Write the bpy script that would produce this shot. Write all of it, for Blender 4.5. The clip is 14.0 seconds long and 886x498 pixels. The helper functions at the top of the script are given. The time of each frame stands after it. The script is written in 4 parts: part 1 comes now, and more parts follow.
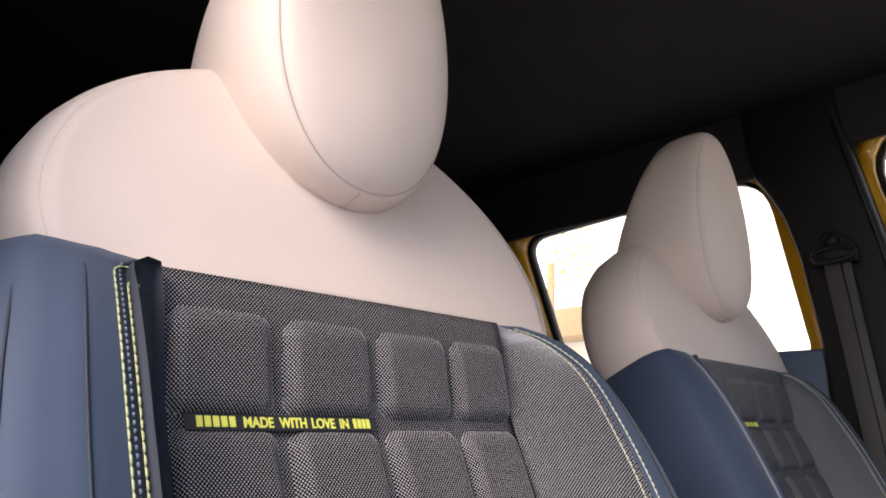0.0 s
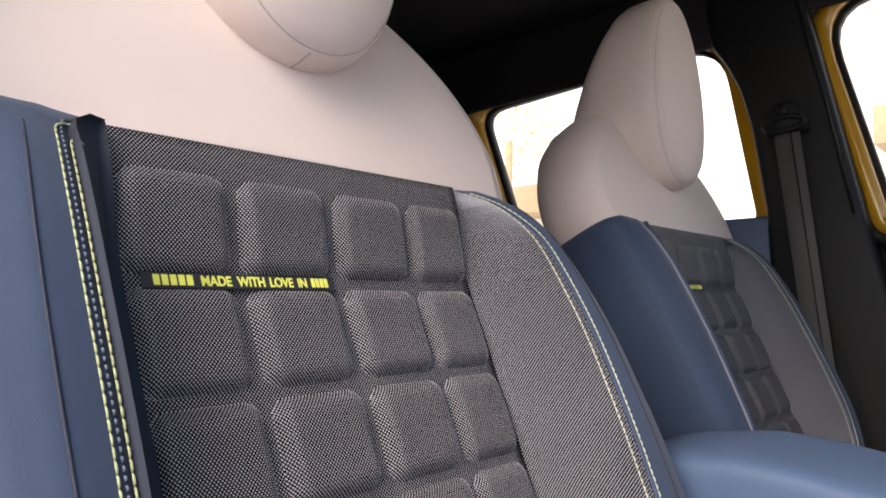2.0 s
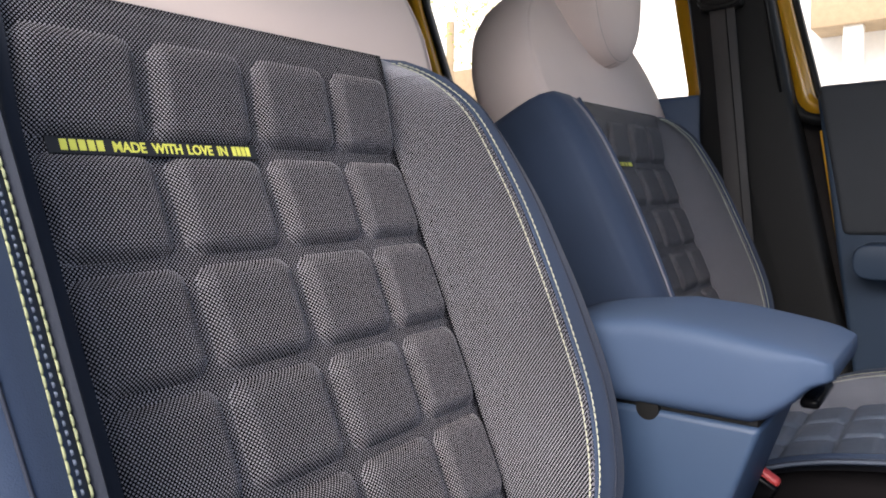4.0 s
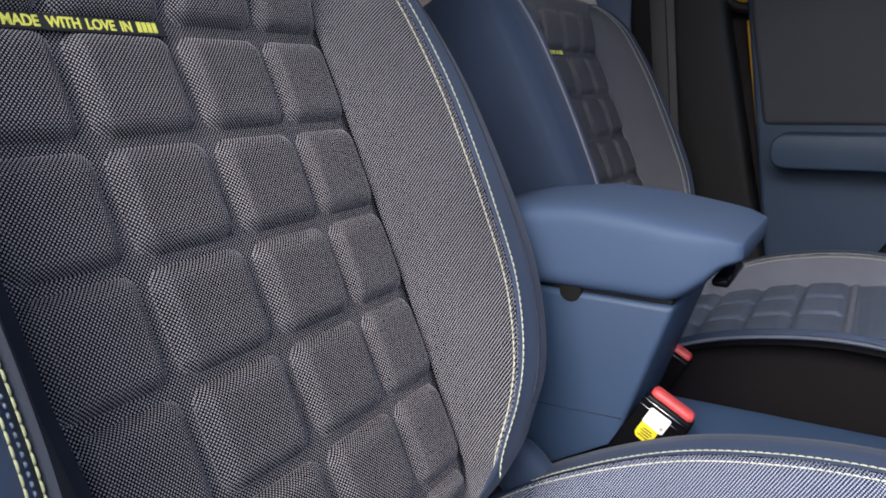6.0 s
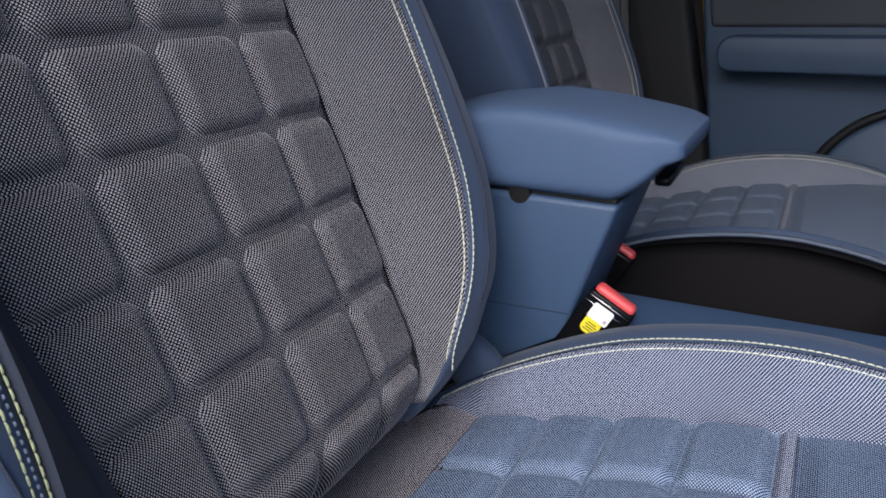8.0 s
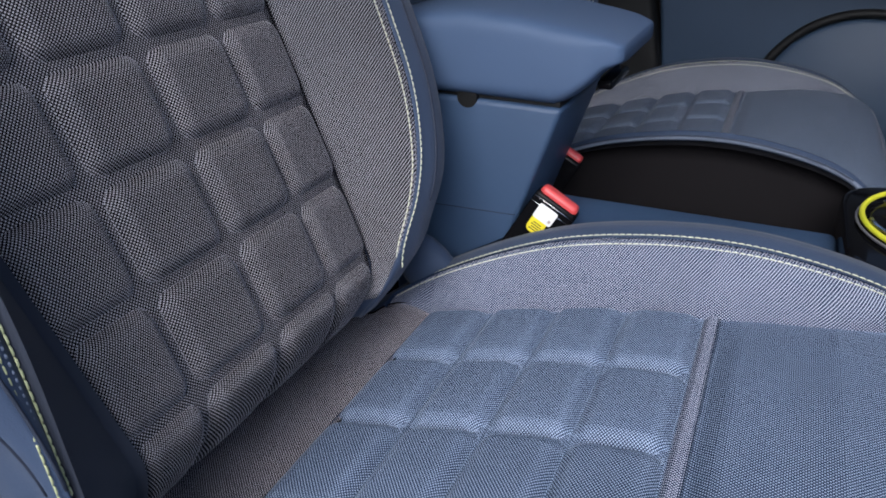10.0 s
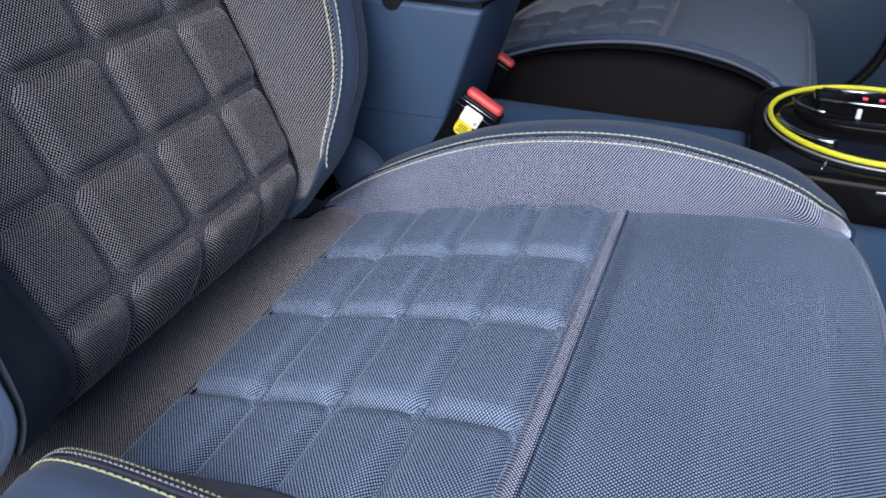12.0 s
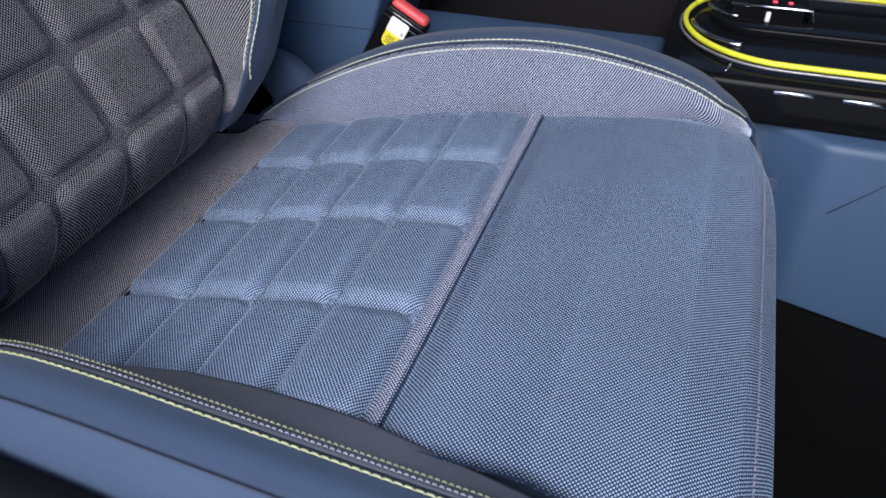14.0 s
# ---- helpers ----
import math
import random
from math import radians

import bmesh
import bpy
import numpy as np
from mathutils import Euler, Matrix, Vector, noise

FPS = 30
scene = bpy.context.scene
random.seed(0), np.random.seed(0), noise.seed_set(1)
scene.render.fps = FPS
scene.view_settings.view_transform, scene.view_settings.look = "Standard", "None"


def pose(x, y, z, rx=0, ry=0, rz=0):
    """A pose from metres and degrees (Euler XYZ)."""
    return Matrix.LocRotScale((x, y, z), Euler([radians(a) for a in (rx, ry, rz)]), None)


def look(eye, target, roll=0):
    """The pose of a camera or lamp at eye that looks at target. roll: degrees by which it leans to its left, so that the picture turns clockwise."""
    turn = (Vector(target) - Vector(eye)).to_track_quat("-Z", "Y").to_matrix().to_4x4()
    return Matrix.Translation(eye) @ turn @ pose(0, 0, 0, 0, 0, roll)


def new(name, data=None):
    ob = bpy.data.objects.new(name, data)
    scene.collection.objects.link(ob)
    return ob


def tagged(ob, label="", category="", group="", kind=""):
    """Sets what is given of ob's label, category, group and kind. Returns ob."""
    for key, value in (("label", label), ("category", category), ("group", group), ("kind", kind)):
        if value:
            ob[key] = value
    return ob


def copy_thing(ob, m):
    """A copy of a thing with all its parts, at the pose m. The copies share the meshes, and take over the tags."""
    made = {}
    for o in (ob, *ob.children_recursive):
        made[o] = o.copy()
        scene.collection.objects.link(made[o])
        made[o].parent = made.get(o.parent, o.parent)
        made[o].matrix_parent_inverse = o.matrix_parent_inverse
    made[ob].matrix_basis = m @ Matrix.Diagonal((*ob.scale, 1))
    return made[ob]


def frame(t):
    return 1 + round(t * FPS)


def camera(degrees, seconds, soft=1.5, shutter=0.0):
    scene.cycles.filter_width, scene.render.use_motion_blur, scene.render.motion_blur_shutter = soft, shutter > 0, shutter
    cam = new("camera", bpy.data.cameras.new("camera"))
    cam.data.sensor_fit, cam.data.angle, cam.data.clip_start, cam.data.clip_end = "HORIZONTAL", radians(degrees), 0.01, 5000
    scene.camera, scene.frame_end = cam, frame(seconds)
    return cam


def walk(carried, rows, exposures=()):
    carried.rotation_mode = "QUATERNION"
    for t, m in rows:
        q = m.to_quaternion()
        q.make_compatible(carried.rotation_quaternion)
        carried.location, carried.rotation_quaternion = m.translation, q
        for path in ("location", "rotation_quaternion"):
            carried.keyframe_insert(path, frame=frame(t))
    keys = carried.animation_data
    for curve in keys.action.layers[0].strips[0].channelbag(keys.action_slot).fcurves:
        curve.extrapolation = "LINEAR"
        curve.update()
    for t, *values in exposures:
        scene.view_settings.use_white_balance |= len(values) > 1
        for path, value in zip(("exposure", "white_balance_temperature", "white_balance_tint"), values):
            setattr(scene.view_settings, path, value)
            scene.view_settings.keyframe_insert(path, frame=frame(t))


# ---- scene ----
cam = camera(63.19, 14.0, soft=1.8)
ROWS = [
    (0.0, 0.1872, -0.2964, 0.7978, 104.300, -0.375, 44.416),
    (0.5, 0.1898, -0.2962, 0.7947, 101.852, -0.211, 43.925),
    (1.0, 0.1893, -0.2957, 0.7918, 99.490, 0.084, 43.174),
    (1.5, 0.1887, -0.2950, 0.7890, 97.114, 0.408, 42.293),
    (2.0, 0.1886, -0.2948, 0.7866, 94.686, 0.691, 41.262),
    (2.5, 0.1891, -0.2939, 0.7842, 92.266, 0.852, 40.141),
    (3.0, 0.1915, -0.2924, 0.7810, 89.902, 0.986, 39.035),
    (3.5, 0.1943, -0.2907, 0.7775, 87.794, 1.178, 37.913),
    (6.0, 0.2004, -0.2848, 0.7666, 77.396, 1.182, 31.486),
    (6.5, 0.2021, -0.2869, 0.7655, 75.538, 1.198, 30.384),
    (7.0, 0.2039, -0.2891, 0.7645, 73.737, 1.266, 29.366),
    (7.5, 0.2054, -0.2910, 0.7639, 72.049, 1.251, 28.513),
    (8.0, 0.2090, -0.2933, 0.7628, 70.302, 1.269, 27.765),
    (10.5, 0.2420, -0.3158, 0.7623, 61.818, 0.657, 24.255),
    (11.0, 0.2538, -0.3196, 0.7602, 60.257, 0.472, 23.590),
    (11.5, 0.2666, -0.3217, 0.7592, 58.770, 0.742, 22.949),
    (12.0, 0.2806, -0.3241, 0.7578, 57.201, 0.882, 22.379),
    (12.5, 0.2940, -0.3272, 0.7582, 55.525, 1.017, 21.727),
    (13.0, 0.3065, -0.3301, 0.7582, 53.863, 1.002, 21.079),
    (13.5, 0.3210, -0.3348, 0.7589, 52.422, 1.027, 20.558),
    (14.0, 0.3341, -0.3396, 0.7600, 51.258, 1.046, 20.072),
]
walk(cam, [(r[0], pose(*r[1:])) for r in ROWS], [(0.0, 1.32, 7000, 13), (3.5, 1.25, 6650, 12), (7.0, 0.92, 6120, 11), (11.0, 0.76, 5850, 10), (14.0, 0.86, 5850, 11)])

# ---- light ----
world = bpy.data.worlds.new("sky")
scene.world = world
world.use_nodes = True
wn = world.node_tree.nodes
sky = wn.new("ShaderNodeTexSky")
sky.sky_type, sky.sun_disc = "NISHITA", False
sky.sun_elevation, sky.sun_rotation = radians(43), radians(174)
sky.air_density, sky.dust_density = 1.0, 3.0
world.node_tree.links.new(sky.outputs[0], wn["Background"].inputs[0])
wn["Background"].inputs[1].default_value = 0.15
sun = new("sun", bpy.data.lights.new("sun", "SUN"))
sun.data.energy, sun.data.angle, sun.data.color = 1.65, radians(50), (1.0, 0.98, 0.95)
sun.matrix_world = look((0.7, -4.5, 4.7), (0.2, 0, 0.5))


# ---- materials ----
def material(name, color, rough=0.6, metal=0.0, grain=0.0, size=400.0, bump=0.0, spread=0.15, sheen=0.0, coat=0.0):
    m = bpy.data.materials.new(name)
    m.use_nodes = True
    nt, n = m.node_tree, m.node_tree.nodes
    b = n["Principled BSDF"]
    b.inputs["Roughness"].default_value, b.inputs["Metallic"].default_value = rough, metal
    b.inputs["Sheen Weight"].default_value, b.inputs["Coat Weight"].default_value = sheen, coat
    co = n.new("ShaderNodeTexCoord")
    fine, broad = n.new("ShaderNodeTexNoise"), n.new("ShaderNodeTexNoise")
    fine.inputs["Scale"].default_value, fine.inputs["Detail"].default_value = size, 3
    broad.inputs["Scale"].default_value, broad.inputs["Detail"].default_value = 9.0, 4
    for t in (fine, broad):
        nt.links.new(co.outputs["Object"], t.inputs["Vector"])
    mix = n.new("ShaderNodeMath")
    mix.operation = "MULTIPLY_ADD"
    nt.links.new(fine.outputs["Fac"], mix.inputs[0])
    mix.inputs[1].default_value = grain
    nt.links.new(broad.outputs["Fac"], mix.inputs[2])
    ramp = n.new("ShaderNodeValToRGB")
    ramp.color_ramp.elements[0].position, ramp.color_ramp.elements[1].position = 0.25, 0.75 + grain
    ramp.color_ramp.elements[0].color = (*[c * (1 - spread) for c in color], 1)
    ramp.color_ramp.elements[1].color = (*[min(1, c * (1 + spread)) for c in color], 1)
    nt.links.new(mix.outputs[0], ramp.inputs[0])
    nt.links.new(ramp.outputs[0], b.inputs["Base Color"])
    if bump:
        bp = n.new("ShaderNodeBump")
        bp.inputs["Strength"].default_value, bp.inputs["Distance"].default_value = bump, 0.0008
        nt.links.new(fine.outputs["Fac"], bp.inputs["Height"])
        nt.links.new(bp.outputs[0], b.inputs["Normal"])
    return m


def woven(name, dark, light, pitch=0.0031, rough=0.5, bump=0.9, cover=0.52):
    """Spacer-mesh fabric: rows of raised bright threads over a dark ground, set in staggered rows; the UV map is in metres."""
    m = bpy.data.materials.new(name)
    m.use_nodes = True
    nt, n = m.node_tree, m.node_tree.nodes
    b = n["Principled BSDF"]
    b.inputs["Roughness"].default_value = rough
    b.inputs["Sheen Weight"].default_value = 0.04
    b.inputs["Sheen Roughness"].default_value = 0.4
    uv = n.new("ShaderNodeUVMap")
    sep = n.new("ShaderNodeSeparateXYZ")
    nt.links.new(uv.outputs[0], sep.inputs[0])

    def op(kind, a, c, d=None):
        q = n.new("ShaderNodeMath")
        q.operation = kind
        for k, v in enumerate((a, c, d)):
            if v is None:
                continue
            if isinstance(v, (int, float)):
                q.inputs[k].default_value = v
            else:
                nt.links.new(v, q.inputs[k])
        return q.outputs[0]

    k = 2 * math.pi / pitch
    x, y = op("MULTIPLY", sep.outputs[0], k), op("MULTIPLY", sep.outputs[1], k * 0.92)
    s1, s2 = op("COSINE", x, 0), op("COSINE", y, 0)
    dots = op("MULTIPLY_ADD", op("MULTIPLY", s1, s2), 0.5, 0.5)
    spot = n.new("ShaderNodeMapRange")
    spot.inputs["From Min"].default_value, spot.inputs["From Max"].default_value = cover, min(1.0, cover + 0.3)
    nt.links.new(dots, spot.inputs["Value"])
    wear = n.new("ShaderNodeTexNoise")
    wear.inputs["Scale"].default_value, wear.inputs["Detail"].default_value = 14.0, 5
    nt.links.new(uv.outputs[0], wear.inputs["Vector"])
    fac = op("MULTIPLY", spot.outputs[0], op("MULTIPLY_ADD", wear.outputs["Fac"], 0.4, 0.75))
    mix = n.new("ShaderNodeMix")
    mix.data_type = "RGBA"
    nt.links.new(fac, mix.inputs["Factor"])
    mix.inputs["A"].default_value, mix.inputs["B"].default_value = (*dark, 1), (*light, 1)
    nt.links.new(mix.outputs["Result"], b.inputs["Base Color"])
    bp = n.new("ShaderNodeBump")
    bp.inputs["Strength"].default_value, bp.inputs["Distance"].default_value = bump, 0.0007
    nt.links.new(dots, bp.inputs["Height"])
    nt.links.new(bp.outputs[0], b.inputs["Normal"])
    return m


LEATHER = material("pale_leather", (0.70, 0.585, 0.54), 0.66, grain=0.3, size=900, bump=0.12, spread=0.05, sheen=0.05)
BLUE = material("navy_cloth", (0.026, 0.045, 0.089), 0.75, grain=0.5, size=1500, bump=0.25, spread=0.16, sheen=0.09)
MESH_DARK = woven("charcoal_mesh", (0.010, 0.0095, 0.013), (0.50, 0.482, 0.505), pitch=0.00225, cover=0.61)
MESH_BLUE = woven("blue_mesh", (0.019, 0.035, 0.070), (0.375, 0.455, 0.60), pitch=0.0023)
MESH_WING = woven("blue_grey_mesh", (0.038, 0.044, 0.068), (0.56, 0.59, 0.69), pitch=0.0021)
MESH_BAND = woven("dark_grey_mesh", (0.024, 0.027, 0.040), (0.31, 0.325, 0.40), pitch=0.0021)
KNIT_DARK = material("charcoal_yarn", (0.332, 0.318, 0.342), 0.45, grain=0.5, size=2500, spread=0.22)
KNIT_SIDE = material("grey_yarn", (0.335, 0.33, 0.362), 0.45, grain=0.5, size=2500, spread=0.2)
KNIT_BLUE = material("blue_yarn", (0.295, 0.372, 0.505), 0.42, grain=0.5, size=2500, spread=0.2)
KNIT_WING = material("blue_grey_yarn", (0.49, 0.52, 0.635), 0.45, grain=0.5, size=2500, spread=0.18)
KNIT_BAND = material("dark_grey_yarn", (0.50, 0.475, 0.525), 0.5, grain=0.5, size=2500, spread=0.2)
GROUND_DARK = material("charcoal_ground", (0.009, 0.0083, 0.0105), 0.9, grain=0.5, size=2000, spread=0.2)
GROUND_BLUE = material("blue_ground", (0.020, 0.032, 0.062), 0.9, grain=0.5, size=2000, spread=0.2)
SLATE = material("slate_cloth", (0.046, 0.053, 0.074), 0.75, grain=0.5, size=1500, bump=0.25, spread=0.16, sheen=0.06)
THREAD_GREY = material("grey_thread", (0.20, 0.20, 0.24), 0.7, grain=0.4, size=3000, spread=0.2)
MESH_SIDE = woven("grey_mesh", (0.006, 0.006, 0.011), (0.61, 0.60, 0.65), pitch=0.0021, cover=0.57)
# navy cloth with the shade inside the near bolster put into its colour
FLANK_SHADED = material("shaded_navy_cloth", (0.018, 0.023, 0.037), 0.85, grain=0.5, size=1200, bump=0.2)
BLACK = material("black_cloth", (0.010, 0.009, 0.010), 0.85, grain=0.5, size=900, bump=0.2)
THREAD = material("lime_thread", (0.34, 0.36, 0.20), 0.6, grain=0.4, size=3000, spread=0.2)
THREAD_PALE = material("cream_thread", (0.58, 0.59, 0.45), 0.6, grain=0.4, size=3000, spread=0.2)
PIPING = material("blue_grey_piping", (0.15, 0.18, 0.245), 0.6, grain=0.4, size=2500, spread=0.15)
THREAD_DULL = material("dull_olive_thread", (0.20, 0.21, 0.13), 0.7, grain=0.4, size=3000, spread=0.25)
THREAD_DARK = material("dark_thread", (0.012, 0.018, 0.036), 0.7)
SEAM = material("leather_seam", (0.46, 0.38, 0.35), 0.7)
PRINT = material("lime_print", (0.76, 0.76, 0.14), 0.5, grain=0.3, size=2000, spread=0.1)
TAPE = material("black_tape", (0.016, 0.018, 0.024), 0.6, grain=0.5, size=2000, bump=0.2)
PLASTIC = material("blue_plastic", (0.036, 0.067, 0.128), 0.52, grain=0.4, size=1800, bump=0.18, spread=0.1)
VINYL = material("blue_vinyl", (0.055, 0.092, 0.170), 0.66, grain=0.4, size=1800, bump=0.15, spread=0.08)
TRIM = material("black_trim", (0.006, 0.006, 0.006), 0.6, grain=0.4, size=1500, bump=0.2)
DOORBLUE = material("door_blue", (0.030, 0.052, 0.090), 0.55, grain=0.4, size=1800, bump=0.18, spread=0.1)
GREYTRIM = material("grey_trim", (0.045, 0.050, 0.058), 0.7, grain=0.4, size=1500, bump=0.2)
LINER = material("headliner", (0.030, 0.027, 0.027), 0.95, grain=0.5, size=700, bump=0.3)
CARPET = material("carpet", (0.0035, 0.0035, 0.0035), 1.0, grain=0.8, size=900, bump=0.8)
PAINT = material("yellow_paint", (0.52, 0.27, 0.012), 0.3, spread=0.05, coat=0.6)
GLOSS = material("piano_black", (0.005, 0.005, 0.006), 0.10)
CHROME = material("chrome", (0.75, 0.75, 0.76), 0.12, metal=1.0, spread=0.03)
SATIN = material("satin_grey", (0.30, 0.29, 0.30), 0.45, metal=0.6, spread=0.05)
LIME = material("lime_plastic", (0.66, 0.66, 0.03), 0.45, spread=0.05)
RED = material("red_plastic", (0.60, 0.07, 0.07), 0.4, spread=0.08)
WHITE = material("white_paper", (0.80, 0.80, 0.80), 0.6, spread=0.04)
YELLOW = material("yellow_sticker", (0.80, 0.68, 0.02), 0.5, spread=0.05)
LAMP = material("red_lamp", (0.5, 0.02, 0.03), 0.4)
LAMP.node_tree.nodes["Principled BSDF"].inputs["Emission Color"].default_value = (1.0, 0.08, 0.12, 1)
LAMP.node_tree.nodes["Principled BSDF"].inputs["Emission Strength"].default_value = 0.8
WEBBING = material("belt_webbing", (0.050, 0.047, 0.047), 0.7, grain=0.6, size=1200, bump=0.4)
CONCRETE = material("concrete", (0.55, 0.53, 0.50), 0.9, grain=0.6, size=60, bump=0.4)
FACADE = material("pale_render", (0.80, 0.78, 0.74), 0.9, grain=0.2, size=6, bump=0.1, spread=0.05)
BEIGE = material("beige_plaster", (0.36, 0.27, 0.17), 0.9, grain=0.5, size=40, bump=0.2)
LEAF = material("leaf", (0.46, 0.48, 0.16), 0.6, spread=0.4)


for dull, level in ((LINER, 0.1), (CARPET, 0.02), (BLACK, 0.1), (TRIM, 0.3), (LEATHER, 0.3), (GLOSS, 0.07), (GROUND_DARK, 0.05), (GROUND_BLUE, 0.08)):
    dull.node_tree.nodes["Principled BSDF"].inputs["Specular IOR Level"].default_value = level


# ---- helpers of this scene ----
def part(name, mesh, mat, parent, label="", smooth=True):
    """Links a mesh or a bmesh as one object under parent."""
    if isinstance(mesh, bmesh.types.BMesh):
        bm, mesh = mesh, bpy.data.meshes.new(name)
        bmesh.ops.recalc_face_normals(bm, faces=bm.faces)
        bm.to_mesh(mesh)
        bm.free()
    if smooth:
        mesh.shade_smooth()
    if mat and not mesh.materials:
        mesh.materials.append(mat)
    ob = new(name, mesh)
    ob.parent = parent
    if label:
        ob["label"] = label
    return ob


def thing(name, label, category, group="", kind="", at=(0, 0, 0)):
    ob = new(name)
    ob.location = at
    ob.empty_display_size = 0.05
    return tagged(ob, label, category, group, kind)


def lerp(x, xs, ys):
    return float(np.interp(x, xs, ys))


def curve(x, xs, ys):
    """A smooth line through the points."""
    if x <= xs[0] or x >= xs[-1]:
        return lerp(x, xs, ys)
    k = max(i for i in range(len(xs) - 1) if xs[i] <= x)
    def slope(i):
        a, b = max(i - 1, 0), min(i + 1, len(xs) - 1)
        return (ys[b] - ys[a]) / (xs[b] - xs[a])
    h = xs[k + 1] - xs[k]
    t = (x - xs[k]) / h
    return ((1 + 2 * t) * (1 - t) ** 2 * ys[k] + t * (1 - t) ** 2 * h * slope(k)
            + t * t * (3 - 2 * t) * ys[k + 1] + t * t * (t - 1) * h * slope(k + 1))


def ease(x, xs, ys):
    """Like lerp, with rounded corners."""
    h = (xs[-1] - xs[0]) * 0.03
    return sum(lerp(x + k * h, xs, ys) for k in (-1, -0.5, 0, 0.5, 1)) / 5


def skin(fn, nu, nv, rim=0.0, wrap=False, cap=False):
    """A sheet of (nu x nv) cells; fn(s, t) gives the place and, if it likes, the UV in metres. rim: the edge is turned in by so much."""
    bm = bmesh.new()
    lay = bm.loops.layers.uv.new("UVMap")
    pts, uvs = [], []
    for j in range(nv + 1):
        for i in range(nu + (0 if wrap else 1)):
            r = fn(i / nu, j / nv)
            p, q = r if isinstance(r, tuple) else (r, None)
            pts.append(Vector(p))
            uvs.append(q)
    w = nu if wrap else nu + 1
    if uvs[0] is None:
        uvs = [None] * len(pts)
        for j in range(nv + 1):
            run = 0.0
            for i in range(w):
                if i:
                    run += (pts[j * w + i] - pts[j * w + i - 1]).length
                rise = (uvs[(j - 1) * w + i][1] + (pts[j * w + i] - pts[(j - 1) * w + i]).length) if j else 0.0
                uvs[j * w + i] = (run, rise)
    vs = [bm.verts.new(p) for p in pts]

    def face(ids):
        try:
            f = bm.faces.new([vs[k] for k in ids])
        except ValueError:
            return
        for lp, k in zip(f.loops, ids):
            lp[lay].uv = uvs[k]

    for j in range(nv):
        for i in range(nu):
            a, b = j * w + i, j * w + (i + 1) % w
            face((a, b, b + w, a + w))
    if wrap and cap:
        for j in (0, nv):
            face([j * w + i for i in range(w)])
    if rim:
        bm.normal_update()
        edges = [e for e in bm.edges if e.is_boundary]
        ring = {v for e in edges for v in e.verts}
        nrm = {v: v.normal.copy() for v in ring}
        r = bmesh.ops.extrude_edge_only(bm, edges=edges)
        for v in [g for g in r["geom"] if isinstance(g, bmesh.types.BMVert)]:
            best = min(ring, key=lambda q: (q.co - v.co).length_squared)
            v.co -= nrm[best] * rim
    return bm


def loft(slices, n=48, power=2.6):
    """A closed body through slices: (centre, half-axis vector, half-axis vector), each a rounded rectangle."""
    bm = bmesh.new()
    lay = bm.loops.layers.uv.new("UVMap")
    rings = []
    for c, a, b in slices:
        c, a, b = Vector(c), Vector(a), Vector(b)
        ring = []
        for k in range(n):
            q = 2 * math.pi * k / n
            cx, sx = math.cos(q), math.sin(q)
            e = 2 / power
            ring.append(bm.verts.new(c + a * math.copysign(abs(cx) ** e, cx) + b * math.copysign(abs(sx) ** e, sx)))
        rings.append(ring)
    for r0, r1 in zip(rings, rings[1:]):
        for k in range(n):
            bm.faces.new((r0[k], r0[(k + 1) % n], r1[(k + 1) % n], r1[k]))
    bm.faces.new(rings[0][::-1])
    bm.faces.new(rings[-1])
    return bm


def stack(rings):
    """A closed body through rings of places, all with as many corners."""
    bm = bmesh.new()
    vs = [[bm.verts.new(p) for p in r] for r in rings]
    n = len(vs[0])
    for r0, r1 in zip(vs, vs[1:]):
        for k in range(n):
            bm.faces.new((r0[k], r0[(k + 1) % n], r1[(k + 1) % n], r1[k]))
    bm.faces.new(vs[0][::-1])
    bm.faces.new(vs[-1])
    return bm


def block(x0, y0, z0, x1, y1, z1, bevel=0.004, seg=2):
    bm = bmesh.new()
    bmesh.ops.create_cube(bm, size=1)
    for v in bm.verts:
        v.co = Vector(((x0 + x1) / 2 + v.co.x * (x1 - x0), (y0 + y1) / 2 + v.co.y * (y1 - y0), (z0 + z1) / 2 + v.co.z * (z1 - z0)))
    if bevel:
        bmesh.ops.bevel(bm, geom=bm.edges[:], offset=bevel, segments=seg, profile=0.5, affect="EDGES")
    return bm


def prism(outline, axis, lo, hi, bevel=0.004, seg=2):
    """A plate: the outline of (a, b) pairs in the two other axes, from lo to hi along axis."""
    bm = bmesh.new()
    def at(a, b, c):
        return {"x": (c, a, b), "y": (a, c, b), "z": (a, b, c)}[axis]
    r0 = [bm.verts.new(at(a, b, lo)) for a, b in outline]
    r1 = [bm.verts.new(at(a, b, hi)) for a, b in outline]
    n = len(outline)
    bm.faces.new(r0[::-1])
    bm.faces.new(r1)
    for k in range(n):
        bm.faces.new((r0[k], r0[(k + 1) % n], r1[(k + 1) % n], r1[k]))
    bmesh.ops.recalc_face_normals(bm, faces=bm.faces)
    if bevel:
        bmesh.ops.bevel(bm, geom=bm.edges[:], offset=bevel, segments=seg, profile=0.5, affect="EDGES")
    return bm


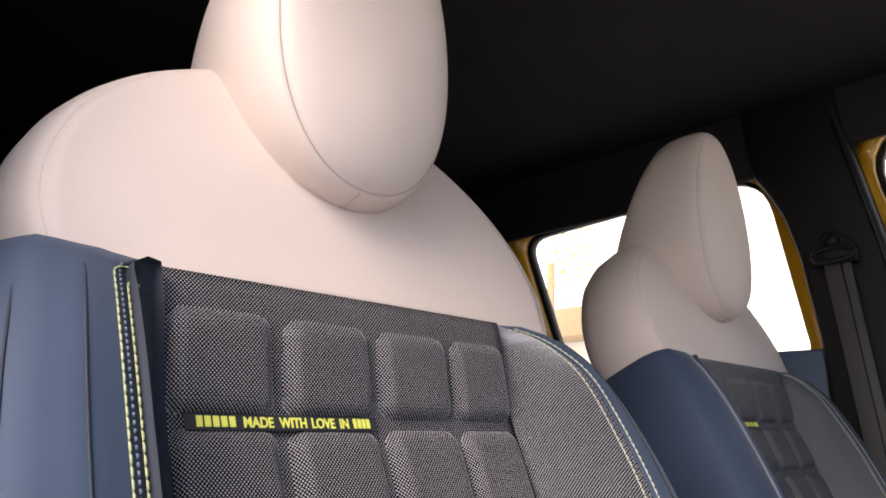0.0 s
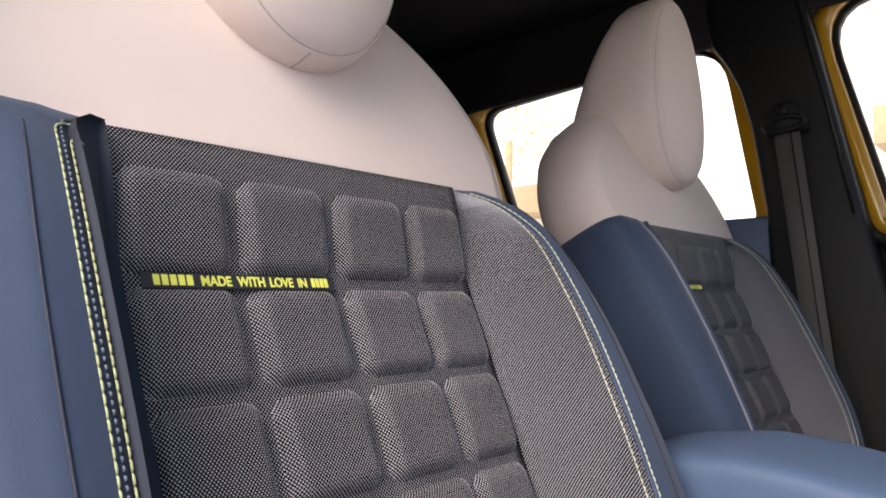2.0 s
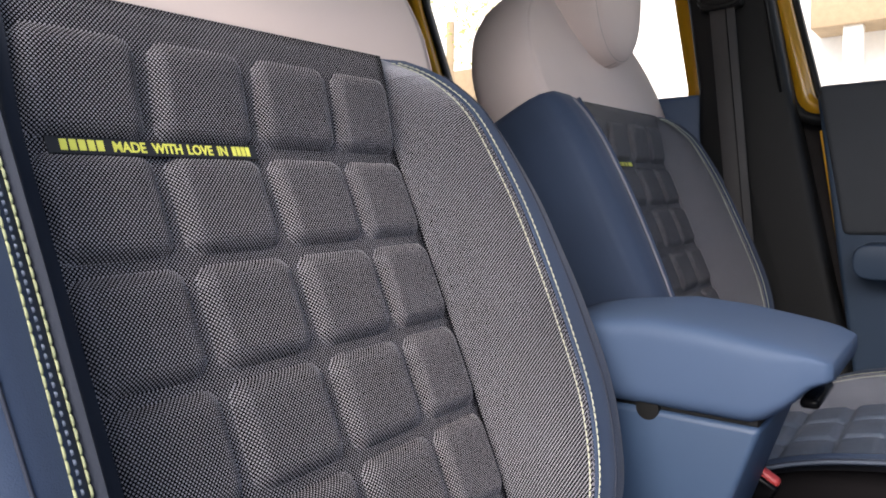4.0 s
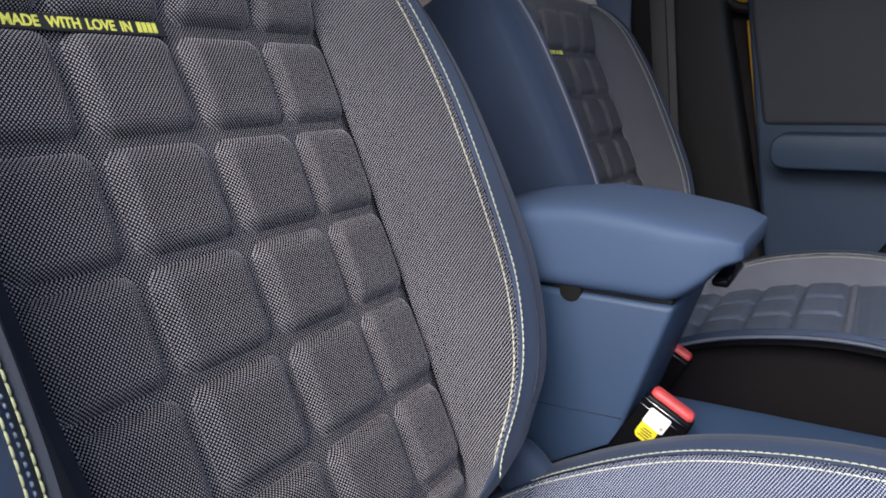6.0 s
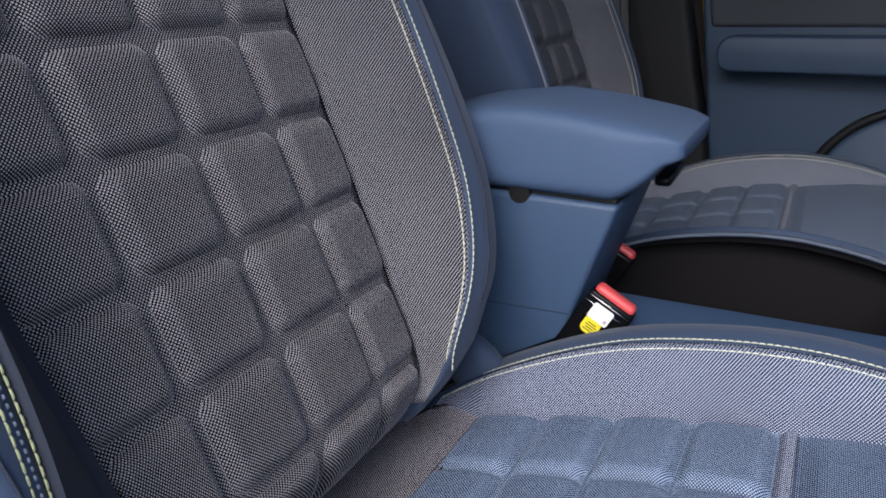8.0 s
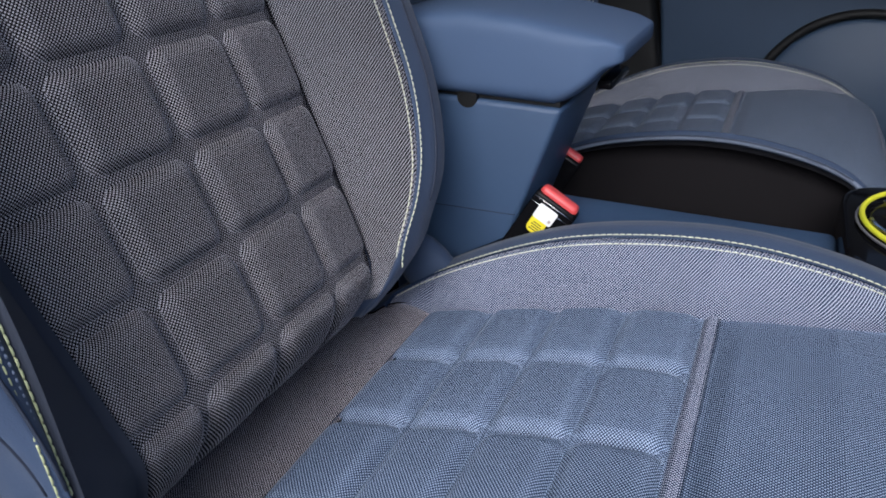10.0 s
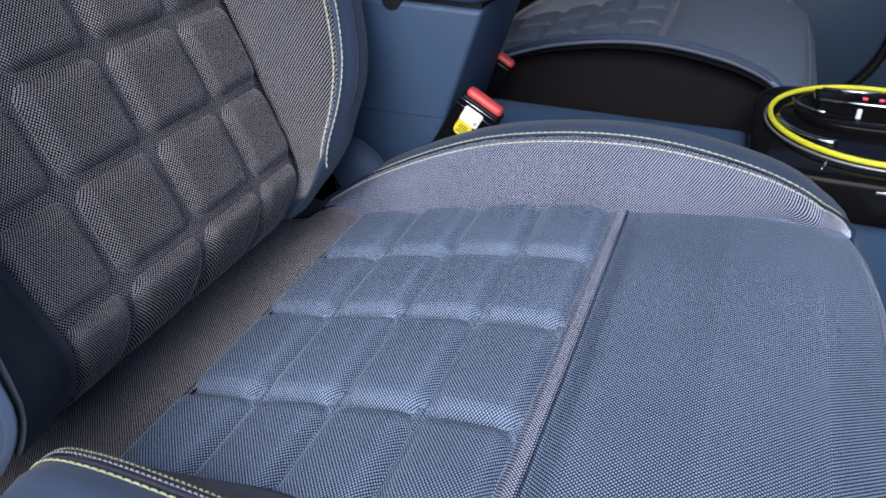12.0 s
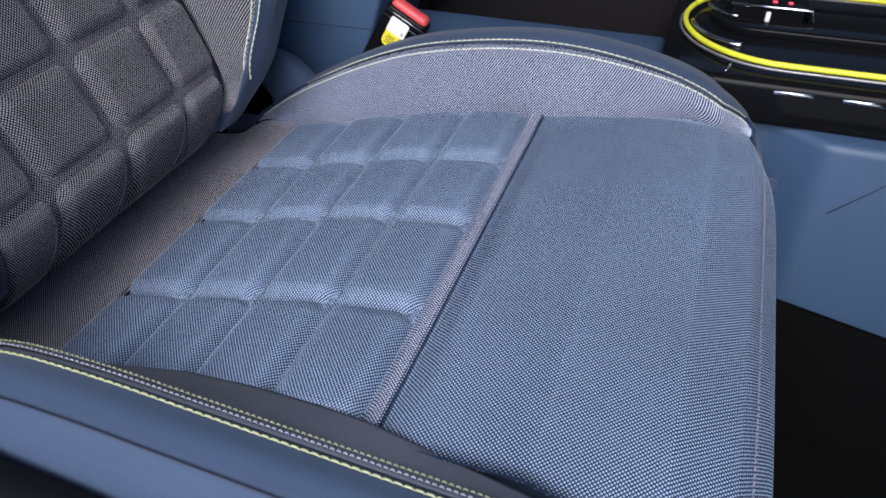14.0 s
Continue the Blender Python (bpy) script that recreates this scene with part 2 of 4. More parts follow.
def tube(pts, radius, sides=6, closed=False):
    """A thin round cord along pts."""
    bm = bmesh.new()
    pts = [Vector(p) for p in pts]
    n = len(pts)
    rings = []
    for i, p in enumerate(pts):
        a, b = (pts[(i - 1) % n], pts[(i + 1) % n]) if closed else (pts[max(i - 1, 0)], pts[min(i + 1, n - 1)])
        d = (b - a).normalized()
        s = d.cross(Vector((0.31, 0.22, 0.92))).normalized()
        u = s.cross(d)
        rings.append([bm.verts.new(p + radius * (s * math.cos(2 * math.pi * k / sides) + u * math.sin(2 * math.pi * k / sides))) for k in range(sides)])
    for i in range(n if closed else n - 1):
        r0, r1 = rings[i], rings[(i + 1) % n]
        for k in range(sides):
            bm.faces.new((r0[k], r0[(k + 1) % sides], r1[(k + 1) % sides], r1[k]))
    if not closed:
        bm.faces.new(rings[0][::-1])
        bm.faces.new(rings[-1])
    return bm


def knitted(bm, ground, yarn, facing, pitch=0.00225, radius=0.00060, high=0.00034):
    """A sheet of spacer mesh: the ground cloth with staggered rows of raised yarn knots, laid out by the UV map in metres."""
    bm.normal_update()
    lay = bm.loops.layers.uv.active
    facing = Vector(facing)
    bm.verts.index_update()
    verts = [tuple(v.co) for v in bm.verts]
    faces = [[v.index for v in f.verts] for f in bm.faces]
    base = len(faces)
    py = pitch / 0.92
    spots = []
    for f in bm.faces:
        lps = f.loops[:]
        for a, b, c in [(0, k, k + 1) for k in range(1, len(lps) - 1)]:
            u = np.array([lps[k][lay].uv[:] for k in (a, b, c)])
            e1, e2 = u[1] - u[0], u[2] - u[0]
            det = e1[0] * e2[1] - e1[1] * e2[0]
            if abs(det) < 1e-12:
                continue
            co = np.array([lps[k].vert.co[:] for k in (a, b, c)])
            nn = np.array([lps[k].vert.normal[:] for k in (a, b, c)])
            lo, hi = u.min(0), u.max(0)
            du = ((co[1] - co[0]) * e2[1] - (co[2] - co[0]) * e1[1]) / det
            for half in (0.2371, 0.7371):
                xs = (np.arange(math.ceil(lo[0] / pitch - half), math.floor(hi[0] / pitch - half) + 1) + half) * pitch
                ys = (np.arange(math.ceil(lo[1] / py - half), math.floor(hi[1] / py - half) + 1) + half) * py
                if not len(xs) or not len(ys):
                    continue
                gx, gy = (g.ravel() for g in np.meshgrid(xs, ys))
                w1 = ((gx - u[0, 0]) * e2[1] - (gy - u[0, 1]) * e2[0]) / det
                w2 = ((gy - u[0, 1]) * e1[0] - (gx - u[0, 0]) * e1[1]) / det
                ok = (w1 >= 0) & (w2 > 0) & (w1 + w2 < 1)
                for p, q in zip(w1[ok], w2[ok]):
                    spots.append(((1 - p - q) * co[0] + p * co[1] + q * co[2], (1 - p - q) * nn[0] + p * nn[1] + q * nn[2], du))
    bm.free()
    if spots:
        at, nr, du = (np.array([r[k] for r in spots]) for k in range(3))
        nr /= np.linalg.norm(nr, axis=1)[:, None]
        nr *= np.where(nr @ np.array(facing) < 0, -1.0, 1.0)[:, None]
        du -= nr * (du * nr).sum(1)[:, None]
        du /= np.linalg.norm(du, axis=1)[:, None]
        dv = np.cross(nr, du)
        rings = [at + nr * high]
        for k in range(6):
            a = math.pi * k / 3
            rings.append(at + radius * (du * math.cos(a) + dv * math.sin(a)) - nr * 0.00005)
        n0 = len(verts)
        verts += np.stack(rings, 1).reshape(-1, 3).tolist()
        for i in range(len(at)):
            o = n0 + 7 * i
            faces += [(o, o + 1 + k, o + 1 + (k + 1) % 6) for k in range(6)]
    me = bpy.data.meshes.new("knit")
    me.from_pydata(verts, [], faces)
    me.materials.append(ground)
    me.materials.append(yarn)
    mark = np.ones(len(faces), dtype=np.int32)
    mark[:base] = 0
    me.polygons.foreach_set("material_index", mark)
    me.shade_smooth()
    return me


def stitches(path, normal, step=0.0052, fill=0.88, radius=0.0006):
    """One row of thread stitches along a path, each a short flattened bead that dips into the cloth at its ends."""
    pts = [Vector(p) for p in path]
    run = [0.0]
    for a, b in zip(pts, pts[1:]):
        run.append(run[-1] + (b - a).length)
    def on(d):
        return Vector([lerp(d, run, [p[k] for p in pts]) for k in range(3)])
    verts, faces = [], []
    d = 0.0
    while d + step < run[-1]:
        a, b = on(d), on(d + step * fill)
        n = Vector(normal(on(d + step / 2))) if callable(normal) else Vector(normal)
        t = (b - a).normalized()
        s = t.cross(n).normalized()
        base = len(verts)
        for q, lift, r in ((0, -0.4, 0.6), (0.25, 0.5, 1.0), (0.75, 0.5, 1.0), (1, -0.4, 0.6)):
            c = a.lerp(b, q) + n * radius * lift
            for k in range(6):
                w = 2 * math.pi * k / 6
                verts.append(c + radius * r * (s * math.cos(w) + n * math.sin(w)))
        for q in range(3):
            for k in range(6):
                i, j = base + q * 6 + k, base + q * 6 + (k + 1) % 6
                faces.append((i, j, j + 6, i + 6))
        faces.append([base + k for k in range(6)][::-1])
        faces.append([base + 18 + k for k in range(6)])
        d += step
    me = bpy.data.meshes.new("stitching")
    me.from_pydata(verts, [], faces)
    return me


# ---- outlines ----
def ring(inner, outer, axis_lo, axis_hi):
    """A plate with an opening: two outlines of (x, z) with as many corners, from y = axis_lo to axis_hi."""
    bm = bmesh.new()
    n = len(inner)
    rows = [[bm.verts.new((a, y, b)) for a, b in line] for line, y in ((inner, axis_lo), (outer, axis_lo), (outer, axis_hi), (inner, axis_hi))]
    for r0, r1 in zip(rows, rows[1:] + rows[:1]):
        for k in range(n):
            bm.faces.new((r0[k], r0[(k + 1) % n], r1[(k + 1) % n], r1[k]))
    return bm


def rounded(corners, radius=0.04, seg=6):
    """An outline with its corners rounded off."""
    out, n = [], len(corners)
    for k in range(n):
        p, c, q = (Vector(corners[(k + d) % n]) for d in (-1, 0, 1))
        r = radius[k] if isinstance(radius, tuple) else radius
        a, b = c + (p - c).normalized() * r, c + (q - c).normalized() * r
        for i in range(seg + 1):
            t = i / seg
            out.append(tuple((1 - t) ** 2 * a + 2 * t * (1 - t) * c + t * t * b))
    return out


def grown(line, by):
    """An outline moved outwards by so much."""
    n, out = len(line), []
    area = sum(line[k][0] * line[(k + 1) % n][1] - line[(k + 1) % n][0] * line[k][1] for k in range(n))
    s = 1 if area > 0 else -1
    for k in range(n):
        d = (Vector(line[(k + 1) % n]) - Vector(line[k - 1])).normalized()
        out.append((line[k][0] + s * by * d.y, line[k][1] - s * by * d.x))
    return out


def boxed(line, x0, z0, x1, z1):
    """The outline pushed out from its middle on to a rectangle."""
    cx, cz = (sum(p[k] for p in line) / len(line) for k in (0, 1))
    out = []
    for a, b in line:
        dx, dz = a - cx, b - cz
        f = min(((x1 if dx > 0 else x0) - cx) / dx if dx else 1e9, ((z1 if dz > 0 else z0) - cz) / dz if dz else 1e9)
        out.append((cx + dx * f, cz + dz * f))
    for corner in ((x0, z0), (x0, z1), (x1, z0), (x1, z1)):
        k = min(range(len(out)), key=lambda i: (out[i][0] - corner[0]) ** 2 + (out[i][1] - corner[1]) ** 2)
        out[k] = corner
    return out


# ---- the car's shell ----
floor = tagged(part("floor", block(-1.7, -0.36, 0.06, 1.3, 1.04, 0.12), CARPET, None), "black carpeted car floor under the seats", "floor", kind="structure")
roof = tagged(part("ceiling", block(-1.7, -0.27, 1.36, 0.74, 0.98, 1.41, 0.01), LINER, None), "black fabric headliner over the cabin", "ceiling", kind="structure")
rear = tagged(part("wall_rear", block(-1.74, -0.40, 0.06, -1.66, 1.08, 1.41), LINER, None), "black trimmed rear end of the cabin", "wall", kind="structure")
# unseen near pillar, mirrored from the far one to block light from the side
pillar_near = tagged(part("trim_4", prism([(-0.44, 0.12), (-0.44, 1.40), (-0.24, 1.40), (-0.145, 0.93), (-0.10, 0.55), (-0.04, 0.12)], "y", -0.37, -0.285, 0.012, 3), TRIM, None), "unseen black near pillar trim that shades the seat", "pillar", kind="structure")
near_side = tagged(part("wall_near", block(-1.7, -0.42, 0.06, -0.44, -0.36, 1.41), LINER, None), "black trimmed closed rear door", "wall", kind="structure")
front_wall = tagged(part("wall_front", prism([(0.98, 0.06), (0.98, 0.45), (0.74, 0.55), (0.70, 0.90), (0.78, 0.965), (1.25, 0.94), (1.25, 0.06)], "y", -0.34, 1.04, 0.03, 4), TRIM, None), "black dashboard across the cabin front", "dashboard", kind="structure")

REAR_WIN = rounded([(-0.815, 1.235), (-0.268, 1.262), (-0.2165, 0.931), (-0.715, 0.935)], (0.05, 0.09, 0.012, 0.05))
FRONT_WIN = rounded([(-0.098, 1.285), (0.66, 1.24), (0.90, 0.93), (-0.010, 0.915)], (0.10, 0.05, 0.05, 0.006))
wall_far = tagged(new("wall_far"), "black inner side of the cabin with two window openings", "wall", kind="structure")
part("rear_side", ring(grown(REAR_WIN, 0.030), boxed(REAR_WIN, -1.70, 0.06, -0.176, 1.41), 0.985, 1.04), LINER, wall_far)
part("front_side", ring(grown(FRONT_WIN, 0.030), boxed(FRONT_WIN, -0.172, 0.06, 1.2, 1.41), 0.985, 1.04), LINER, wall_far)
for nm, win, wide, lab in (("window_1", REAR_WIN, 0.060, "rear door window with yellow painted frame and black seal"), ("window_2", FRONT_WIN, 0.030, "front door window with yellow painted frame and black seal")):
    w = tagged(new(nm), lab, "window", kind="structure")
    part("window_frame", ring(grown(win, 0.008), grown(win, wide), 0.966, 1.03), PAINT, w, "yellow painted metal frame")
    part("seal", ring(win, grown(win, 0.012), 1.000, 1.022), TRIM, w, "black rubber seal")
    part("door_seal", ring(grown(win, wide), grown(win, wide + 0.016), 0.955, 1.02), TRIM, w, "black rubber door seal")


rail = tagged(part("trim_2", prism([(-1.2, 1.21), (-0.80, 1.226), (-0.50, 1.228), (-0.255, 1.240), (-0.11, 1.262), (0.65, 1.245), (0.65, 1.38), (-1.2, 1.38)], "y", 0.945, 0.964, 0.006, 2), LINER, None), "black roof rail trim above the far windows", "trim", kind="structure")
sill = tagged(part("trim_3", prism([(-1.2, 0.30), (-1.2, 0.936), (-0.18, 0.931), (-0.18, 0.30)], "y", 0.94, 0.964, 0.006, 2), PLASTIC, None), "dark blue trim of the rear door", "door trim", kind="structure")


def smoothstep(x):
    x = min(1, max(0, x))
    return x * x * (3 - 2 * x)


# ---- seats ----
LEAN = radians(22)
B0 = Vector((-0.16, 0.0, 0.80))
BV, BN = Vector((-math.sin(LEAN), 0, math.cos(LEAN))), Vector((math.cos(LEAN), 0, math.sin(LEAN)))


def tuck(v):
    """How far the foot of the backrest curls back into the gap behind the cushion."""
    return -0.05 * max(0.0, (-0.322 - v) / 0.05) ** 1.8


def back(u, v, n):
    """A place on the backrest: across, up along it and out of it."""
    return B0 + Vector((0, u, 0)) + BV * v + BN * n


VS = [-0.36, -0.325, -0.29, -0.26, -0.212, -0.159, -0.10, -0.05, 0.0, 0.03, 0.05, 0.069, 0.080]
WR = [0.118, 0.120, 0.146, 0.168, 0.186, 0.195, 0.202, 0.204, 0.203, 0.199, 0.188, 0.165, 0.132]
NR = [0.018, 0.030, 0.045, 0.050, 0.054, 0.053, 0.050, 0.047, 0.041, 0.036, 0.030, 0.022, 0.014]
WO = [0.170, 0.195, 0.225, 0.240, 0.252, 0.258, 0.258, 0.254, 0.246, 0.238, 0.230, 0.222, 0.212]
ZX = [-0.11, -0.08, -0.02, 0.039, 0.097, 0.154, 0.212, 0.223, 0.30, 0.36, 0.395, 0.412, 0.420]
ZZ = [0.388, 0.397, 0.412, 0.4275, 0.4435, 0.4575, 0.4655, 0.4655, 0.472, 0.467, 0.450, 0.42, 0.37]
RX = [-0.10, -0.070, -0.010, 0.081, 0.160, 0.232, 0.301, 0.347, 0.372, 0.392, 0.41]
RZ = [0.385, 0.409, 0.452, 0.496, 0.515, 0.520, 0.511, 0.496, 0.478, 0.452, 0.41]


def cushion_ridge(x, side, arched=False):
    """Across and up: the seam along the crest of a cushion bolster."""
    if side > 0:
        return (0.214 if x < 0.36 else curve(x, [0.36, 0.39, 0.42], [0.214, 0.240, 0.235])), curve(x, RX, RZ) - (0.013 if arched else 0.0)
    if arched:
        return 0.180, curve(x, RX, RZ) - 0.011
    return (0.170 if x < 0.34 else curve(x, [0.34, 0.39, 0.42], [0.170, 0.196, 0.190])), curve(x, [-0.12, -0.05, -0.01, 0.02, 0.08, 0.14, 0.24, 0.31, 0.36, 0.39, 0.41], [0.37, 0.42, 0.468, 0.481, 0.484, 0.481, 0.475, 0.470, 0.462, 0.446, 0.41])


def ridge(v, side):
    """Where the seam runs along the crest of a backrest bolster."""
    w = curve(v, VS, WR)
    if side < 0:
        return curve(v, [-0.36, -0.30, -0.2, -0.1, 0.0, 0.060, 0.076, 0.080], [0.174, 0.170, 0.1645, 0.166, 0.166, 0.162, 0.157, 0.149]), curve(v, [-0.36, -0.30, -0.22, -0.1, 0.0, 0.05, 0.084], [0.022, 0.034, 0.045, 0.048, 0.042, 0.032, 0.018])
    return w, curve(v, VS, NR)


def panel_rise(v):
    return 0.016 * smoothstep((v + 0.005) / 0.088)


def panel_half(v, side):
    if side > 0:
        return lerp(v, [-0.36, -0.32, -0.256, -0.19, -0.07, 0.084], [0.118, 0.1215, 0.125, 0.128, 0.130, 0.132])
    return lerp(v, [-0.36, -0.33, -0.18, 0.084], [0.124, 0.125, 0.139, 0.145])


def cushion_z(x):
    return ease(x, ZX, ZZ) if x < 0.38 else lerp(x, ZX, ZZ)


def pad_mesh(name, w, h, high, mat, slope=0.010, corner=0.013, bend=None, wide=0.00060, tall=0.00034):
    """A quilted cushion with rounded corners and softly falling edges."""
    def fn(s, t):
        a, b = 2 * s - 1, 2 * t - 1
        a, b = math.copysign(abs(a) ** 0.65, a) * w / 2, math.copysign(abs(b) ** 0.65, b) * h / 2
        dx, dy = abs(a) - w / 2 + corner, abs(b) - h / 2 + corner
        inside = corner - math.hypot(max(dx, 0), max(dy, 0)) - min(max(dx, dy), 0)
        q = min(1.0, max(0.0, inside / slope))
        up = high * (1 - (1 - q) ** 2.2) * (1 - 0.10 * ((2 * a / w) ** 2 + (2 * b / h) ** 2)) - 0.0008
        wx, wy = max(dx, 0.0), max(dy, 0.0)
        fall = 0.40 * high * (1 - q) ** 2.2 / (wx + wy + 1e-6)
        return Vector((a, b, up + (bend(b) if bend else 0.0))), (a + math.copysign(fall * wx, a), b + math.copysign(fall * wy, b))
    bm = skin(fn, 22, 22)
    if isinstance(mat, tuple):
        return knitted(bm, *mat, (0, 0, 1), radius=wide, high=tall)
    me = bpy.data.meshes.new(name)
    bm.to_mesh(me)
    bm.free()
    me.materials.append(mat)
    me.shade_smooth()
    return me


def words(text, height, bars=()):
    """Raised printed words, lying in the xy plane from the origin; words named in bars become plain bars."""
    x, verts, faces = 0.0, [], []
    for word in text.split():
        font = bpy.data.curves.new("print", "FONT")
        font.body, font.size, font.extrude, font.offset = word, height * 1.40, 0.0002, 0.00018
        tmp = bpy.data.objects.new("print", font)
        me = bpy.data.meshes.new_from_object(tmp)
        xs = [v.co.x for v in me.vertices]
        width = max(xs) - min(xs)
        base = len(verts)
        if word in bars:
            step = width / len(word)
            for c0 in range(len(word)):
                base, x0 = len(verts), x + c0 * step
                verts += [(x0 + a * step * 0.72, b * height, c) for c in (-0.0002, 0.0003) for a, b in ((0, 0), (1, 0), (1, 1), (0, 1))]
                faces += [[base + k for k in q] for q in ((4, 5, 6, 7), (3, 2, 1, 0), (0, 1, 5, 4), (1, 2, 6, 5), (2, 3, 7, 6), (3, 0, 4, 7))]
        else:
            verts += [(x + v.co.x - min(xs), v.co.y, v.co.z) for v in me.vertices]
            faces += [[base + k for k in p.vertices] for p in me.polygons]
        x += width + height * 0.75
        bpy.data.objects.remove(tmp)
    me = bpy.data.meshes.new("lettering")
    me.from_pydata(verts, [], faces)
    return me, x - height * 0.75


PADS = {}
for plain in (True, False):
    dark, blue = (MESH_DARK, MESH_BLUE) if plain else ((GROUND_DARK, KNIT_DARK), (GROUND_BLUE, KNIT_BLUE))
    PADS[plain, "back"] = pad_mesh("quilted_pad", 0.0645, 0.0585, 0.0078, dark, 0.0110, 0.011)
    PADS[plain, "low"] = pad_mesh("quilted_pad", 0.0645, 0.0585, 0.0078, dark, 0.0110, 0.011, bend=lambda b: tuck(b - 0.3498))
    PADS[plain, "seat"] = pad_mesh("quilted_pad", 0.0576, 0.0853, 0.0086, blue, 0.0125, 0.0125, wide=0.00065, tall=0.00028)
HEAD_MID = (0.003, 1.092)


def head_ring(x, size, n=96, drop=0.0):
    """A slice through the headrest: an egg, a little broader below its middle, upright across the car."""
    out = []
    for k in range(n):
        a = 2 * math.pi * k / n
        c, d = math.cos(a), math.sin(a)
        y = 0.087 * math.copysign(abs(c) ** 0.94, c) * (1 - 0.10 * d)
        z = (0.141 if d > 0 else 0.144) * math.copysign(abs(d) ** 0.94, d)
        out.append(Vector((x + z * (-0.05 + 0.36 * (x + 0.1695) / -0.13), HEAD_MID[0] + y * size, HEAD_MID[1] - drop + z * (1 - (1 - size) * 0.62))))
    return out


def arch(v):
    """Half the width of the pale shoulder at a height along the backrest."""
    return 0.221 - 0.16 * (0.12 - v) if v < 0.12 else 0.221 * max(0.0, 1 - ((v - 0.12) / 0.178) ** 2.0) ** 0.5


def dome_ring(n, inset, count=72):
    """A slice through the pale shoulder: an arch, drawn in by inset."""
    out = []
    for k in range(count + 1):
        a = math.pi * k / count
        c, d = math.cos(a), math.sin(a)
        v = 0.077 + (0.298 - 0.077 - inset) * d ** 0.93
        w = arch(v + inset * d) - inset if k not in (0, count) else 0.212 - inset
        out.append(back(0.0135 + math.copysign(w, c) * (1 if abs(c) > 0.02 else abs(c) / 0.02), v, n))
    out.append(back(0.0135 - 0.20 + inset, 0.070, n - 0.004))
    out.append(back(0.0135 + 0.20 - inset, 0.070, n - 0.004))
    return out


